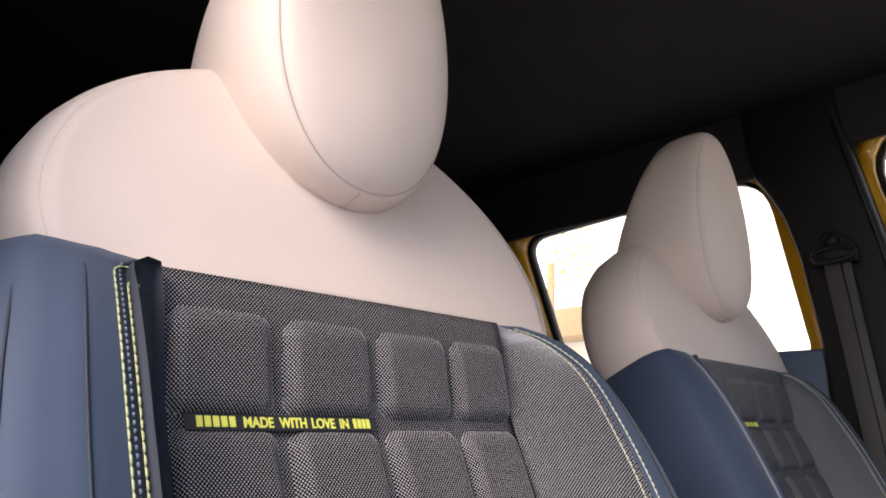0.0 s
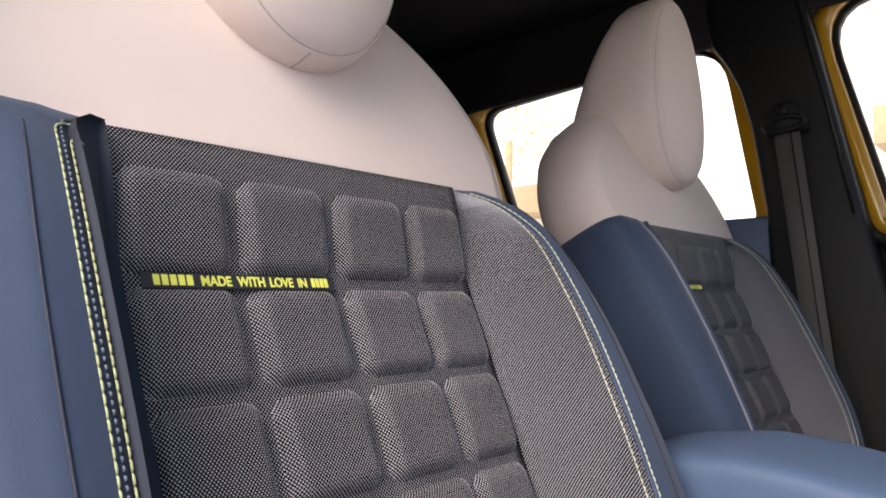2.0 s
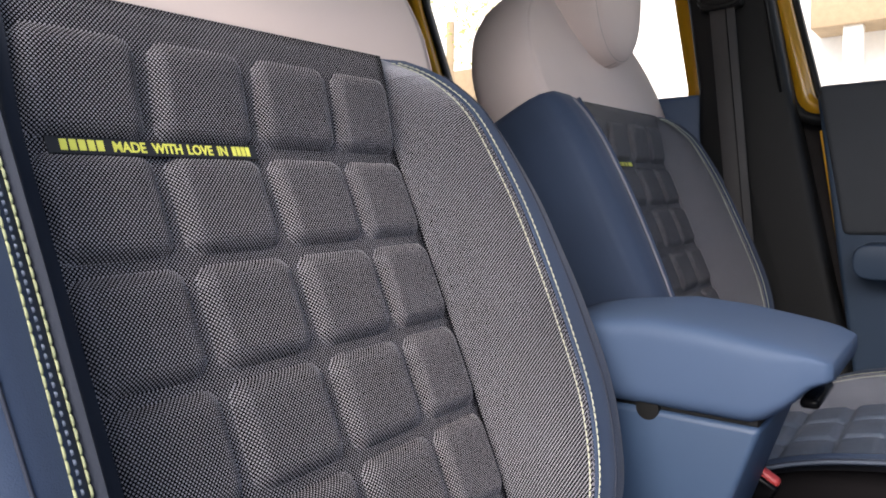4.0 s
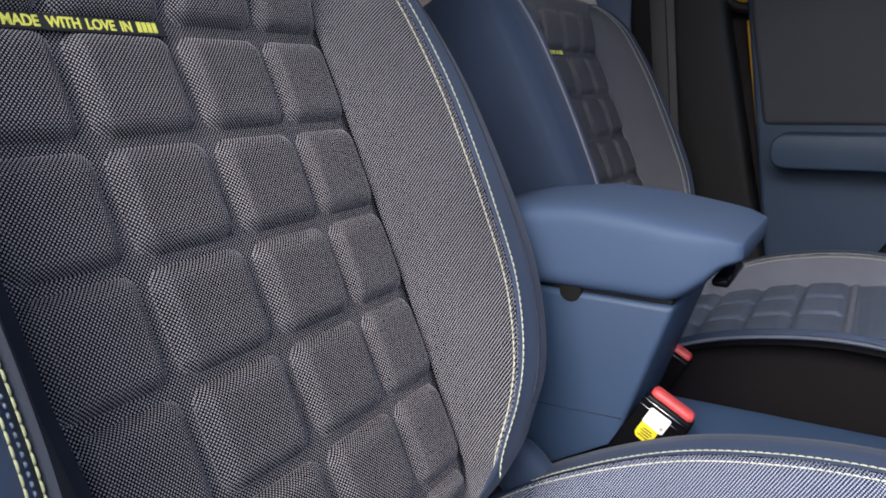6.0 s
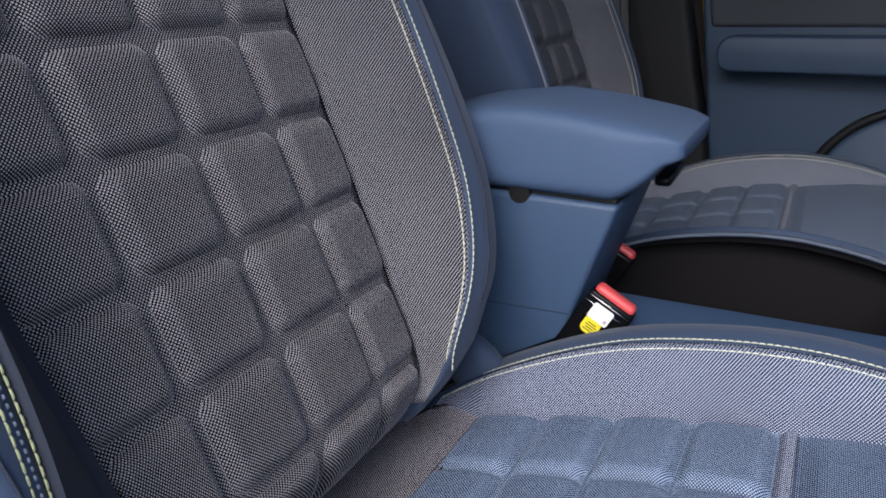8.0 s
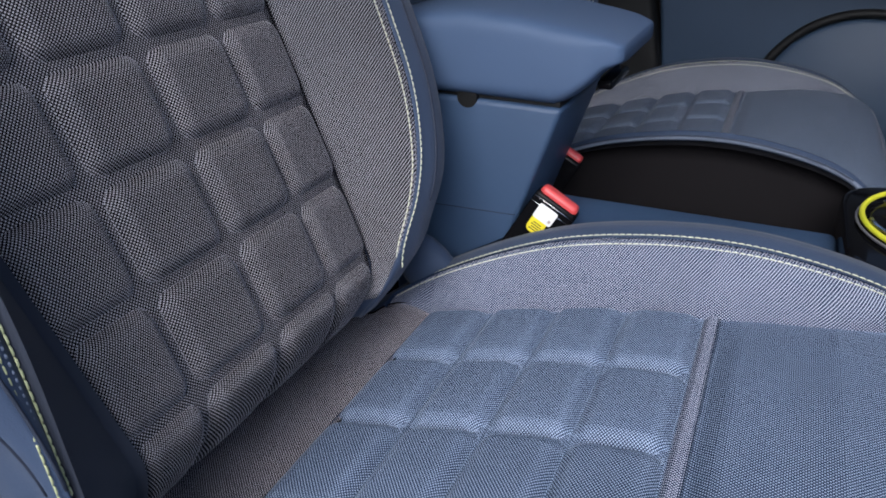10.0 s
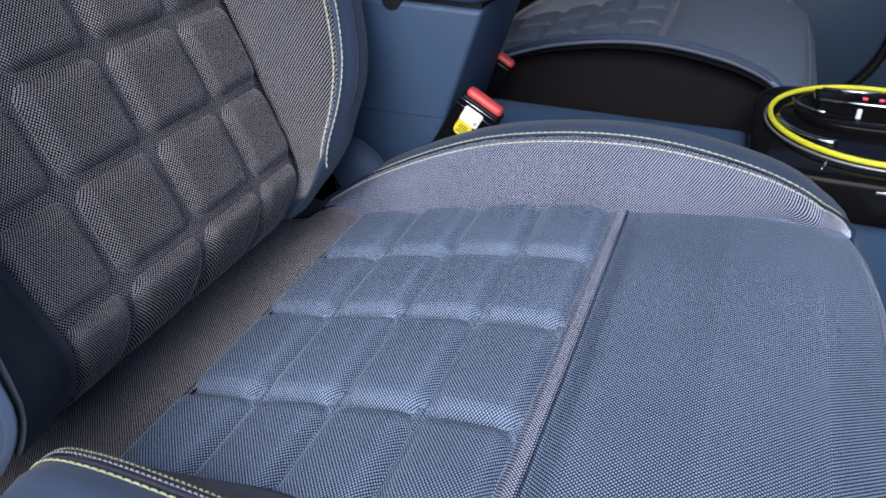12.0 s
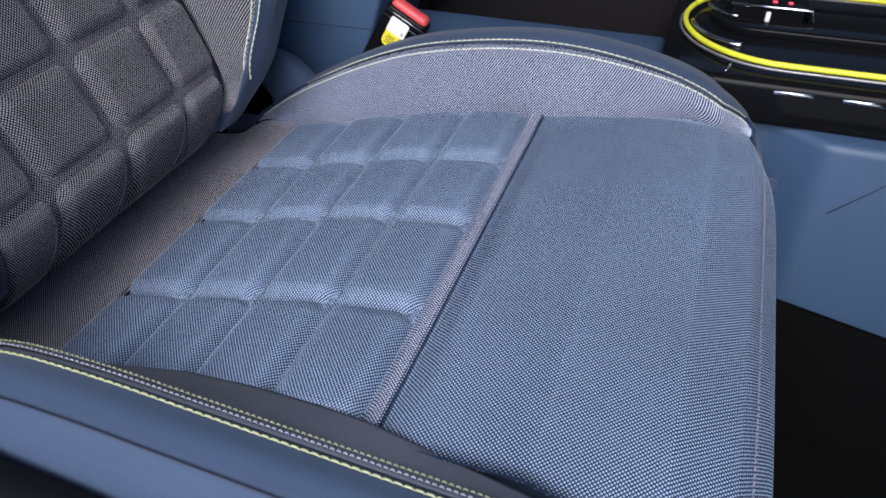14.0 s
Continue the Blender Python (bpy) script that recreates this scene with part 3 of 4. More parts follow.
def car_seat(place, inboard, label):
    base = Vector((0.10, 0.02, 0.12))
    arched = inboard < 0
    seat = thing("car_seat", label, "car seat", "front seats", at=Vector(place) + base)

    def add(name, mesh, mat, lab="", parent=None, smooth=True):
        ob = part(name, mesh, mat, parent or seat, lab, smooth)
        if parent is None:
            ob.location = -base
        return ob

    # backrest cover: one closed body
    def section(v, side):
        w, n = ridge(v, side)
        o = curve(v, VS, WO) if side > 0 else curve(v, [-0.37, -0.33, -0.28, -0.2, -0.1, 0.0, 0.084], [0.180, 0.178, 0.182, 0.210, 0.226, 0.226, 0.214])
        e = o - w
        return [(panel_half(v, side) - 0.004, -0.016), (w + 0.001, -0.014), (w + 0.004, n - 0.006), (w, n), (w + e * 0.35, n + 0.004), (w + e * 0.75, n - 0.002), (o - 0.003, n - 0.014), (o, n - 0.03), (o - 0.002, -0.03), (o - 0.012, -0.075), (o - 0.05, -0.10)]

    def cover(s, t):
        v = VS[0] - 0.01 + (VS[-1] - VS[0] + 0.01) * t
        line = [(0.0, -0.016)] + section(v, 1) + [(0.0, -0.105)] + [(-a, b) for a, b in reversed(section(v, -1))]
        k = s * len(line)
        a, b = line[int(k) % len(line)], line[(int(k) + 1) % len(line)]
        q = k - int(k)
        u = a[0] + (b[0] - a[0]) * q
        lift = 0.0068 * smoothstep((v - 0.02) / 0.06) * smoothstep((-u - 0.165) / 0.04)
        return back(u, v + lift, tuck(v) + a[1] + (b[1] - a[1]) * q)
    add("backrest_cover", skin(cover, 24 * 3, 60, wrap=True, cap=True), BLUE, "navy blue cloth backrest cover")

    # middle panel with its quilted pads
    def middle(s, t):
        v = -0.372 + 0.4525 * t
        lo, hi = -panel_half(v, -1), panel_half(v, 1)
        u = lo + (hi - lo) * s
        rise = panel_rise(v) + 0.001
        return back(u, v, rise + tuck(v)), (u, v)
    def sheet(bm, ground, yarn, facing, **opts):
        return bm if arched else knitted(bm, ground, yarn, facing, **opts)
    mid = add("backrest_panel", sheet(skin(middle, 30, 60, rim=0.006), GROUND_DARK, KNIT_DARK, BN), MESH_DARK, "charcoal mesh centre panel")
    for row in range(7):
        for col, (u, fit) in enumerate(((-0.105, 1.0), (-0.035, 1.0), (0.035, 1.0), (0.0995, 0.90))):
            v = 0.0330 - 0.0638 * row
            if col == 3:
                end = panel_half(v, 1) - 0.0015
                u, fit = (0.0705 + end) / 2, (end - 0.0705) / 0.0645
            if col == 0:
                rim = -panel_half(v, -1) * 0.98 + 0.004
                u, fit = (rim - 0.0728) / 2, (-0.0728 - rim) / 0.0645
            p = part("quilted_pad", PADS[arched, "low" if row == 6 else "back"], None, mid)
            m = Matrix((Vector((0, 1, 0)), BV, BN)).transposed().to_4x4()
            p.matrix_basis = Matrix.Translation(back(u, v, 0.0012 + panel_rise(v))) @ m @ pose(0, 0, 0, 12 if row == 0 else 0) @ Matrix.Diagonal((fit, 1, 1, 1))
    # side panels
    for side in (1, -1):
        def flank(s, t, side=side):
            v = -0.355 + (0.0795 + 0.355) * t
            w, n = ridge(v, side)
            p = panel_half(v, side) * (1 if side > 0 else 0.98)
            w = max(w, p + 0.0005)
            a = s ** 0.9
            bulge = 0.006 * math.sin(math.pi * s) * min(1, (w - p) / 0.04)
            foot = 0.002 if side > 0 else 0.0024 + panel_rise(v)
            if side < 0:
                bulge *= 0.5 - 0.5 * smoothstep(v / 0.06)
            return back(side * (p + (w - p) * a), v, tuck(v) + foot + (n - foot) * s + bulge)
        bm = skin(flank, 16, 60, rim=0.005)
        # the near seat's door-side flank takes the navy darkened for shade
        add("side_panel", sheet(bm, GROUND_DARK, KNIT_SIDE, (0.8, -0.4, 0.3), pitch=0.0021, radius=0.00058) if side > 0 else bm, MESH_SIDE if side > 0 else BLUE if arched else FLANK_SHADED, "grey mesh bolster panel" if side > 0 else "navy cloth bolster panel")
        low = -0.335 if side > 0 else -0.305
        vs = [low + (0.077 - low) * k / 90 for k in range(91)]
        lime = THREAD_PALE if side > 0 else THREAD
        word = "cream stitching" if side > 0 else "lime stitching"
        outer = []
        for v in vs:
            w, n = ridge(v, side)
            outer.append(back(side * (w + (0.004 if side > 0 else 0.0065)), v, n + (0.0018 if side > 0 else 0.0022)))
        if arched and side < 0:
            add("piping", tube(outer, 0.0016), THREAD_GREY, "pale grey piping")
            continue
        if side < 0:
            outer = [p for p, v in zip(outer, vs) if v < 0.069] + [flank(q, 0.4265 / 0.4345) + BN * 0.0010 for q in (0.98, 0.9, 0.8, 0.7)]
        add("stitching", stitches(outer, BN, fill=0.88 if side > 0 else 0.97, radius=0.00055 if side > 0 else 0.0006), lime, word)
        if side > 0:
            inner = [flank(0.90, (v + 0.355) / 0.4345) + BN * 0.0006 for v in vs]
            zig = [flank(0.97, (v + 0.355) / 0.4345) + BN * 0.0004 for v in vs]
        else:
            inner = [back(-ridge(v, side)[0] - 0.0003, v, ridge(v, side)[1] + 0.0010) for v in vs if v < 0.060]
            inner += [flank(q, 0.4170 / 0.4345) + BN * 0.0008 for q in (0.9, 0.75, 0.6, 0.45)]
            zig = [back(-ridge(v, side)[0] - 0.0034, v, ridge(v, side)[1] + 0.0012) for v in vs]
        add("stitching", stitches(inner, BN, fill=0.88 if side > 0 else 0.97, radius=0.00055 if side > 0 else 0.0006), lime, word)
        add("overlock", stitches(zig, BN, step=0.0036, fill=0.6, radius=0.0004 if side > 0 else 0.0006), THREAD_GREY if side > 0 else PIPING, "grey overlock stitching")
        for at in (0.35, 0.8):
            path = []
            for k in range(40):
                v = -0.3 + 0.365 * k / 39
                q = section(v, side)[3:7]
                run = at * 3
                a, b = q[min(int(run), 2)], q[min(int(run), 2) + 1]
                path.append(back(side * (a[0] + (b[0] - a[0]) * (run - int(run))), v, a[1] + (b[1] - a[1]) * (run - int(run)) + 0.0005))
            add("seam", tube(path, 0.0008), THREAD_DARK)

    # woven label
    lab = add("label_strip", block(-0.002, -0.0046, -0.0006, 0.121, 0.0046, 0.0005, 0.0003, 1), TAPE, "black woven strip with lime lettering", smooth=False)
    m = Matrix((Vector((0, 1, 0)), BV, BN)).transposed().to_4x4()
    lab.matrix_basis = Matrix.Translation(back(-0.1245, 0.0008, 0.0040) - base) @ m
    text, width = words("PANDA MADE WITH LOVE IN FIAT", 0.0058, ("PANDA", "FIAT"))
    tx = part("lettering", text, PRINT, lab, "lime printed lettering", smooth=False)
    tx.matrix_basis = pose(0.004, -0.0029, 0.0008) @ Matrix.Diagonal((0.112 / width, 1, 1, 1))

    # pale shoulder cover and headrest
    layers = [(-0.094, 0.034), (-0.090, 0.018), (-0.080, 0.008), (-0.064, 0.002), (-0.038, 0.0), (-0.022, 0.002), (-0.012, 0.005), (-0.003, 0.0088), (0.0046, 0.0135), (0.0048, 0.0147), (0.0028, 0.018)]
    dome = add("shoulder_cover", stack([dome_ring(n, i) for n, i in layers]), LEATHER, "pale beige leather shoulder cover")
    edge = 0.0141
    def face(s, t):
        k = t * math.pi / 2
        v = 0.077 + (0.298 - 0.077 - edge) * math.sin(k) ** 0.93
        w = max(0.001, arch(v + edge * math.sin(k)) - edge) * min(1.0, math.cos(k) / 0.02)
        a = 2 * s - 1
        n = 0.0046 + (0.0092 + 0.0045 * smoothstep(t / 0.25)) * (1 - abs(a) ** 3.0) * (1 - (t ** 4))
        return back(0.0135 + w * a, v, n)
    part("front_cover", skin(face, 40, 48, rim=0.003), LEATHER, dome, "smooth front panel")
    part("seam", tube(dome_ring(0.0042, 0.0141)[2:-4], 0.0005), SEAM, dome)
    sink = 0.009 if arched else 0.0
    hx = [(-0.308, 0.45), (-0.306, 0.70), (-0.300, 0.85), (-0.288, 0.93), (-0.270, 0.98), (-0.242, 1.0), (-0.215, 1.0), (-0.200, 0.99), (-0.190, 0.965), (-0.1835, 0.930), (-0.1815, 0.905), (-0.1815, 0.895), (-0.1790, 0.875), (-0.1755, 0.80), (-0.1725, 0.65), (-0.1705, 0.45), (-0.1695, 0.2)]
    head = add("headrest", stack([head_ring(x, q, drop=sink) for x, q in hx]), LEATHER, "pale beige leather headrest")
    part("seam", tube(head_ring(-0.1812, 0.900, drop=sink), 0.0004, closed=True), SEAM, head)
    low = [head_ring(x, q, drop=sink)[71] for x, q in ((-0.1825, 0.92), (-0.1835, 0.932), (-0.190, 0.966), (-0.200, 0.992), (-0.215, 1.002))]
    part("seam", tube(low, 0.0007), SEAM, head)

    # cushion
    def body(s, t):
        x = -0.12 + 0.54 * t
        end = smoothstep((x - 0.33) / 0.09)
        line = []
        for side in (1, -1):
            o, z = cushion_ridge(x, side, arched)
            e = (0.050 if side > 0 else 0.010 if arched else 0.042) * (1 - 0.6 * end)
            zc = min(cushion_z(x) - 0.012, z - 0.012)
            line.append([(o - 0.035, zc - 0.008), (o + 0.001, zc - 0.008), (o + 0.004, z - 0.006), (o, z), (o + e * 0.35, z + 0.004), (o + e * 0.72, z + 0.001), (o + e, z - 0.016), (o + e + 0.005, z - 0.045), (o + e, 0.36), (o + e - 0.03, 0.30)])
        r, l = line
        pts = [(0.0, min(r[0][1], l[0][1]))] + r + [(0.0, 0.30)] + [(-a, b) for a, b in reversed(l)]
        k = s * len(pts)
        a, b = pts[int(k) % len(pts)], pts[(int(k) + 1) % len(pts)]
        q = k - int(k)
        return Vector((x, a[0] + (b[0] - a[0]) * q, max(0.29, a[1] + (b[1] - a[1]) * q)))
    add("cushion_cover", skin(body, 22 * 3, 54, wrap=True, cap=True), BLUE, "navy blue cloth cushion cover")

    def flat(x0, x1, y0, y1, crown, lift=0.0):
        def fn(s, t):
            x = x0 + (x1 - x0) * t
            y = y0 + (y1 - y0) * s
            return Vector((x, y, cushion_z(x) + lift + crown * (1 - (2 * s - 1) ** 4))), (y, x)
        return fn
    def tail(x):
        # how far the band climbs towards the bolster's rear tip
        return max(0.0, cushion_ridge(x, 1, arched)[1] - cushion_z(x) - 0.002) * min(1.0, max(0.0, (-0.024 - x) / 0.044))
    def band(s, t):
        x, y = -0.125 + 0.1085 * t, -0.165 + 0.3625 * s
        return Vector((x, y, cushion_z(x) + 0.0008 + tail(x) * smoothstep((y - 0.150) / 0.0475))), (y, x)
    add("rear_band", sheet(skin(band, 36, 16, rim=0.002), GROUND_DARK, KNIT_BAND, (0, 0, 1), pitch=0.0021, radius=0.00058), MESH_BAND, "grey mesh band")
    mid = add("cushion_panel", sheet(skin(flat(-0.022, 0.2235, -0.168, 0.203, 0.0), 30, 24, rim=0.002), GROUND_BLUE, KNIT_BLUE, (0, 0, 1), radius=0.00065, high=0.00028), MESH_BLUE, "blue mesh quilted panel")
    for xa, xb in ((-0.0245, 0.039), (0.039, 0.097), (0.097, 0.154), (0.154, 0.211)):
        for ya, yb in ((-0.148, -0.06), (-0.06, 0.032), (0.032, 0.115), (0.115, 0.198)):
            p = part("quilted_pad", PADS[arched, "seat"], None, mid)
            z0, z1 = cushion_z(xa), cushion_z(xb)
            p.matrix_basis = pose((xa + xb) / 2, (ya + yb) / 2, (z0 + z1) / 2 + 0.0008, 0, -math.degrees(math.atan2(z1 - z0, xb - xa)), 0) @ Matrix.Diagonal(((xb - xa) / 0.058, (yb - ya) / 0.0855, 1, 1))
    def front(s, t):
        # over the front edge and down
        q = t * 1.0
        x = lerp(q, [0, 0.30, 0.55, 0.68, 0.78, 0.86, 1.0], [0.2228, 0.30, 0.36, 0.392, 0.412, 0.421, 0.415])
        z = lerp(q, [0, 0.30, 0.55, 0.68, 0.78, 0.86, 1.0], [0.4665, 0.477, 0.474, 0.461, 0.438, 0.40, 0.30])
        hi = lerp(x, [0.22, 0.30, 0.35, 0.375, 0.392, 0.42], [0.203, 0.206, 0.214, 0.232, 0.246, 0.240])
        lo = lerp(x, [0.22, 0.30, 0.35, 0.375, 0.392, 0.42], [-0.150, -0.155, -0.165, -0.178, -0.196, -0.200])
        if q > 0.8:
            hi, lo = 0.246, -0.205
        y = lo + (hi - lo) * s
        e = 2 * s - 1
        x2 = x - 0.020 * smoothstep((x - 0.36) / 0.06) * abs(e) ** 6
        edge = abs(e) ** 8
        return Vector((x2, y, z + 0.008 * (1 - e ** 4) * smoothstep(t / 0.07) * (1 if q < 0.7 else 1 - smoothstep((q - 0.7) / 0.2)) - 0.006 * edge * smoothstep((x - 0.33) / 0.05))), (y, 0.25 * q)
    add("front_panel", sheet(skin(front, 36, 60, rim=0.003), GROUND_BLUE, KNIT_BLUE, (0.6, 0, 0.8), radius=0.00065, high=0.00028), MESH_BLUE, "blue mesh front panel")
    def welt(s, t):
        x, y = 0.2105 + 0.0125 * t, -0.166 + 0.367 * s
        return Vector((x, y, cushion_z(x) - 0.0008 + 0.0048 * smoothstep(t / 0.45) * (1 - smoothstep((t - 0.9) / 0.1)))), (y, x)
    add("front_stitching", stitches([front(0.02 + 0.96 * k / 60, 0.715)[0] + Vector((0.0007, 0, 0.0007)) for k in range(61)], (0.7, 0, 0.7), step=0.0042, fill=0.75, radius=0.0005), THREAD_GREY, "fine grey stitching along the front edge")
    add("welt", sheet(skin(welt, 30, 14), GROUND_BLUE, KNIT_WING, (0, 0, 1), pitch=0.0021, radius=0.00058), MESH_WING, "raised welt across the cushion")
    for side in (1, -1):
        x0, x1 = (-0.068, 0.388) if side > 0 else (-0.03, 0.392)

        def wing(s, t, side=side, x0=x0, x1=x1):
            x = x0 + (x1 - x0) * t
            yo, top = cushion_ridge(x, side, arched)
            top += 0.001
            low = (cushion_z(x) - 0.001 + (tail(x) if side > 0 else 0.0)) if x < 0.22 else lerp(x, [0.22, 0.285, 0.34, 0.388], [0.466, 0.474, 0.474, 0.455])
            low = min(top, low) if side > 0 else min(top - 0.004, low + 0.009)
            yi = min(yo, (0.196 if x < 0.3 else lerp(x, [0.3, 0.388], [0.196, 0.236])) if side > 0 else lerp(x, [-0.03, 0.005, 0.10, 0.22, 0.33, 0.392], [0.164, 0.130, 0.132, 0.145, 0.158, 0.184]))
            bulge = (0.004 if side > 0 else 0.0) * math.sin(math.pi * s)
            return Vector((x, side * (yi + (yo - yi) * s) - side * bulge, low + (top - low) * s))
        bm = skin(wing, 12, 50, rim=0.004)
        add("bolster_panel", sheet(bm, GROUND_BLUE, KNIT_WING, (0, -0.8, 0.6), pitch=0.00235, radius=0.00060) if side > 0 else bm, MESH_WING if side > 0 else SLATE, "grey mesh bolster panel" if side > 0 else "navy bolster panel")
        lime = THREAD_PALE if side > 0 else THREAD
        up = Vector((0, -side * 0.45, 0.9))
        ts = [0.004 + 0.992 * k / 90 for k in range(91)]
        outer = []
        for t in ts:
            x = x0 + (x1 - x0) * t
            yo, top = cushion_ridge(x, side, arched)
            outer.append((x, side * (yo + 0.015), top - 0.001) if arched and side < 0 else (x, side * (yo + 0.004), top + 0.0022))
        if arched and side < 0:
            add("piping", tube(outer, 0.0028), PIPING, "pale grey piping")
            continue
        add("stitching", stitches(outer, up, fill=0.9 if side > 0 else 1.0, radius=0.00055 if side > 0 else 0.00068), lime, "pale lime stitching")
        if side > 0:
            add("stitching", stitches([wing(0.925, t) + up * 0.0005 for t in ts], up, radius=0.00055), lime, "pale lime stitching")
            add("overlock", stitches([wing(0.975, t) + up * 0.0008 for t in ts], up, step=0.0036, fill=0.6, radius=0.0005), THREAD_GREY, "grey overlock stitching")
        else:
            for dy, dz in ((-0.002, 0.0016), (-0.0055, 0.0004)):
                row = [(q[0], q[1] - side * 0.004 + side * (dy + 0.0), q[2] - 0.0022 + dz) for q in outer]
                add("overlock", stitches(row, up, step=0.0034, fill=0.75, radius=0.0006), THREAD_GREY if dy > -0.004 else THREAD_DULL, "grey overlock stitching")
    add("seam", tube([(-0.04 + 0.012 * k, -0.200, cushion_ridge(-0.04 + 0.012 * k, -1, arched)[1] + 0.0024) for k in range(34)], 0.0006), THREAD_DARK)
    def shield(s, t):
        x = -0.10 + 0.46 * t
        return Vector((x, -0.218 - 0.006 * math.sin(math.pi * s), 0.20 + (lerp(x, [-0.1, 0.0, 0.1, 0.36], [0.44, 0.47, 0.462, 0.43]) - 0.20) * s))
    if inboard > 0:
        add("side_shield", skin(shield, 10, 30, rim=0.02), TRIM, "black plastic side shield")
    # black lower side towards the middle of the car, and the frame under the cushion
    y = 0.268 if inboard > 0 else -0.1965
    def valance(s, t):
        x = -0.10 + 0.47 * t
        top = cushion_ridge(x, inboard, arched)[1] - (0.009 if inboard > 0 else 0.003)
        return Vector((x, y + inboard * (0.004 + 0.004 * math.sin(math.pi * s)), 0.28 + (top - 0.28) * s))
    add("side_valance", skin(valance, 10, 36, rim=0.02), BLACK, "black cloth cushion side")
    add("seat_frame", block(-0.10, -0.20, 0.13, 0.37, 0.24, 0.31, 0.02, 3), TRIM, "black plastic seat frame")
    for ry in (-0.17, 0.20):
        add("seat_rail", block(-0.14, ry - 0.02, 0.12, 0.42, ry + 0.02, 0.15, 0.004), TRIM)
    return seat


near_seat = car_seat((0, 0, 0), 1, "navy mesh front seat with pale headrest and lime stitching")
far_seat = car_seat((-0.038, 0.685, 0.008), -1, "navy front seat with pale beige headrest beside the closed far door")

hinge = tagged(part("recliner_cover", loft([((-0.075 + 0.012 * k, 0.232, 0.455 - 0.006 * k), Vector((0, 0.016 * math.sin(0.5 + 0.36 * k), 0)), Vector((0, 0, 0.034 * math.sin(0.5 + 0.36 * k)))) for k in range(8)], 24, 2.4), BLUE, near_seat), "navy recliner cover")
hinge.location = -Vector((0.10, 0.02, 0.12))

# ---- middle of the car ----
box = thing("armrest_console", "blue plastic armrest console with padded lid between the seats", "console", at=(0.0, 0.345, 0.12))


def con(name, mesh, mat, lab="", smooth=True, parent=None):
    ob = part(name, mesh, mat, parent or box, lab, smooth)
    if parent is None:
        ob.location = (0.0, -0.345, -0.12)
    return ob


con("bin", prism([(-0.10, 0.40), (-0.10, 0.5975), (0.0695, 0.5935), (0.0255, 0.469), (0.004, 0.40)], "y", 0.272, 0.415, 0.005, 3), PLASTIC, "blue plastic storage bin")
con("lid_gap", prism([(-0.10, 0.592), (-0.10, 0.602), (0.066, 0.599), (0.066, 0.590)], "y", 0.278, 0.414, 0.001, 1), TRIM)
lid = []
for k in range(25):
    q = k / 24
    x = -0.11 + 0.225 * math.sin(q * math.pi / 2) ** 0.8
    top = lerp(x, [-0.11, -0.08, -0.02, 0.03, 0.08, 0.10, 0.114, 0.120], [0.661, 0.667, 0.673, 0.6685, 0.6600, 0.6555, 0.6495, 0.644])
    low = lerp(x, [-0.11, 0.06, 0.072, 0.088, 0.100, 0.120], [0.598, 0.595, 0.599, 0.612, 0.626, 0.636])
    w = lerp(x, [-0.11, 0.06, 0.09, 0.112, 0.120], [0.080, 0.080, 0.076, 0.068, 0.055])
    lid.append(((x, 0.345, (top + low) / 2), Vector((0, w, 0)), Vector((0, 0, (top - low) / 2))))
con("armrest_lid", loft(lid, 72, 6.5), VINYL, "padded blue vinyl lid")
con("bin_joint", prism([(-0.10, 0.4872), (-0.10, 0.4878), (0.030, 0.4904), (0.030, 0.4898)], "y", 0.2715, 0.274, 0.0), THREAD_DARK, "thin joint line")
con("latch", block(0.088, 0.31, 0.604, 0.102, 0.38, 0.612, 0.003), GLOSS, "black lid latch")
notch = bmesh.new()
bmesh.ops.create_cone(notch, cap_ends=True, segments=24, radius1=0.0095, radius2=0.0095, depth=0.006, matrix=pose(-0.018, 0.2744, 0.5965, 90))
con("finger_notch", notch, TRIM, "dark round notch under the lid", False)

tunnel = thing("centre_console", "low blue plastic console running forward between the seats", "console", at=(0.3, 0.345, 0.12))
for nm, mesh, mat, lb in (
        ("console_body", prism([(-0.10, 0.12), (-0.10, 0.40), (0.03, 0.478), (0.302, 0.478), (0.310, 0.448), (0.95, 0.448), (0.95, 0.12)], "y", 0.272, 0.372, 0.006, 3), PLASTIC, "blue plastic console"),
        ("console_side", prism([(0.306, 0.264), (0.40, 0.264), (0.445, 0.229), (0.95, 0.229), (0.95, 0.43), (0.306, 0.43)], "z", 0.13, 0.462, 0.008, 3), PLASTIC, "blue plastic side"),
        ("carpet_side", prism([(0.40, 0.125), (0.40, 0.310), (0.95, 0.20), (0.95, 0.125)], "y", 0.218, 0.2285, 0.003, 2), CARPET, "black carpet side"),
        ("joint", prism([(0.462, 0.3986), (0.462, 0.3996), (0.51, 0.4497), (0.51, 0.4487)], "y", 0.2282, 0.231, 0.0), THREAD_DARK, "dark panel joint")):
    ob = part(nm, mesh, mat, tunnel, lb)
    ob.location = (-0.3, -0.345, -0.12)


def capsule(x0, x1, cy, r, seg=16):
    pts = []
    for k in range(seg + 1):
        a = math.pi / 2 + math.pi * k / seg
        pts.append((x0 + r + r * math.cos(a), cy + r * math.sin(a)))
    for k in range(seg + 1):
        a = -math.pi / 2 + math.pi * k / seg
        pts.append((x1 - r + r * math.cos(a), cy + r * math.sin(a)))
    return pts


gear = thing("gear_panel", "glossy black gear panel with lime oval ring on the console", "gear panel", at=(0.55, 0.345, 0.44))


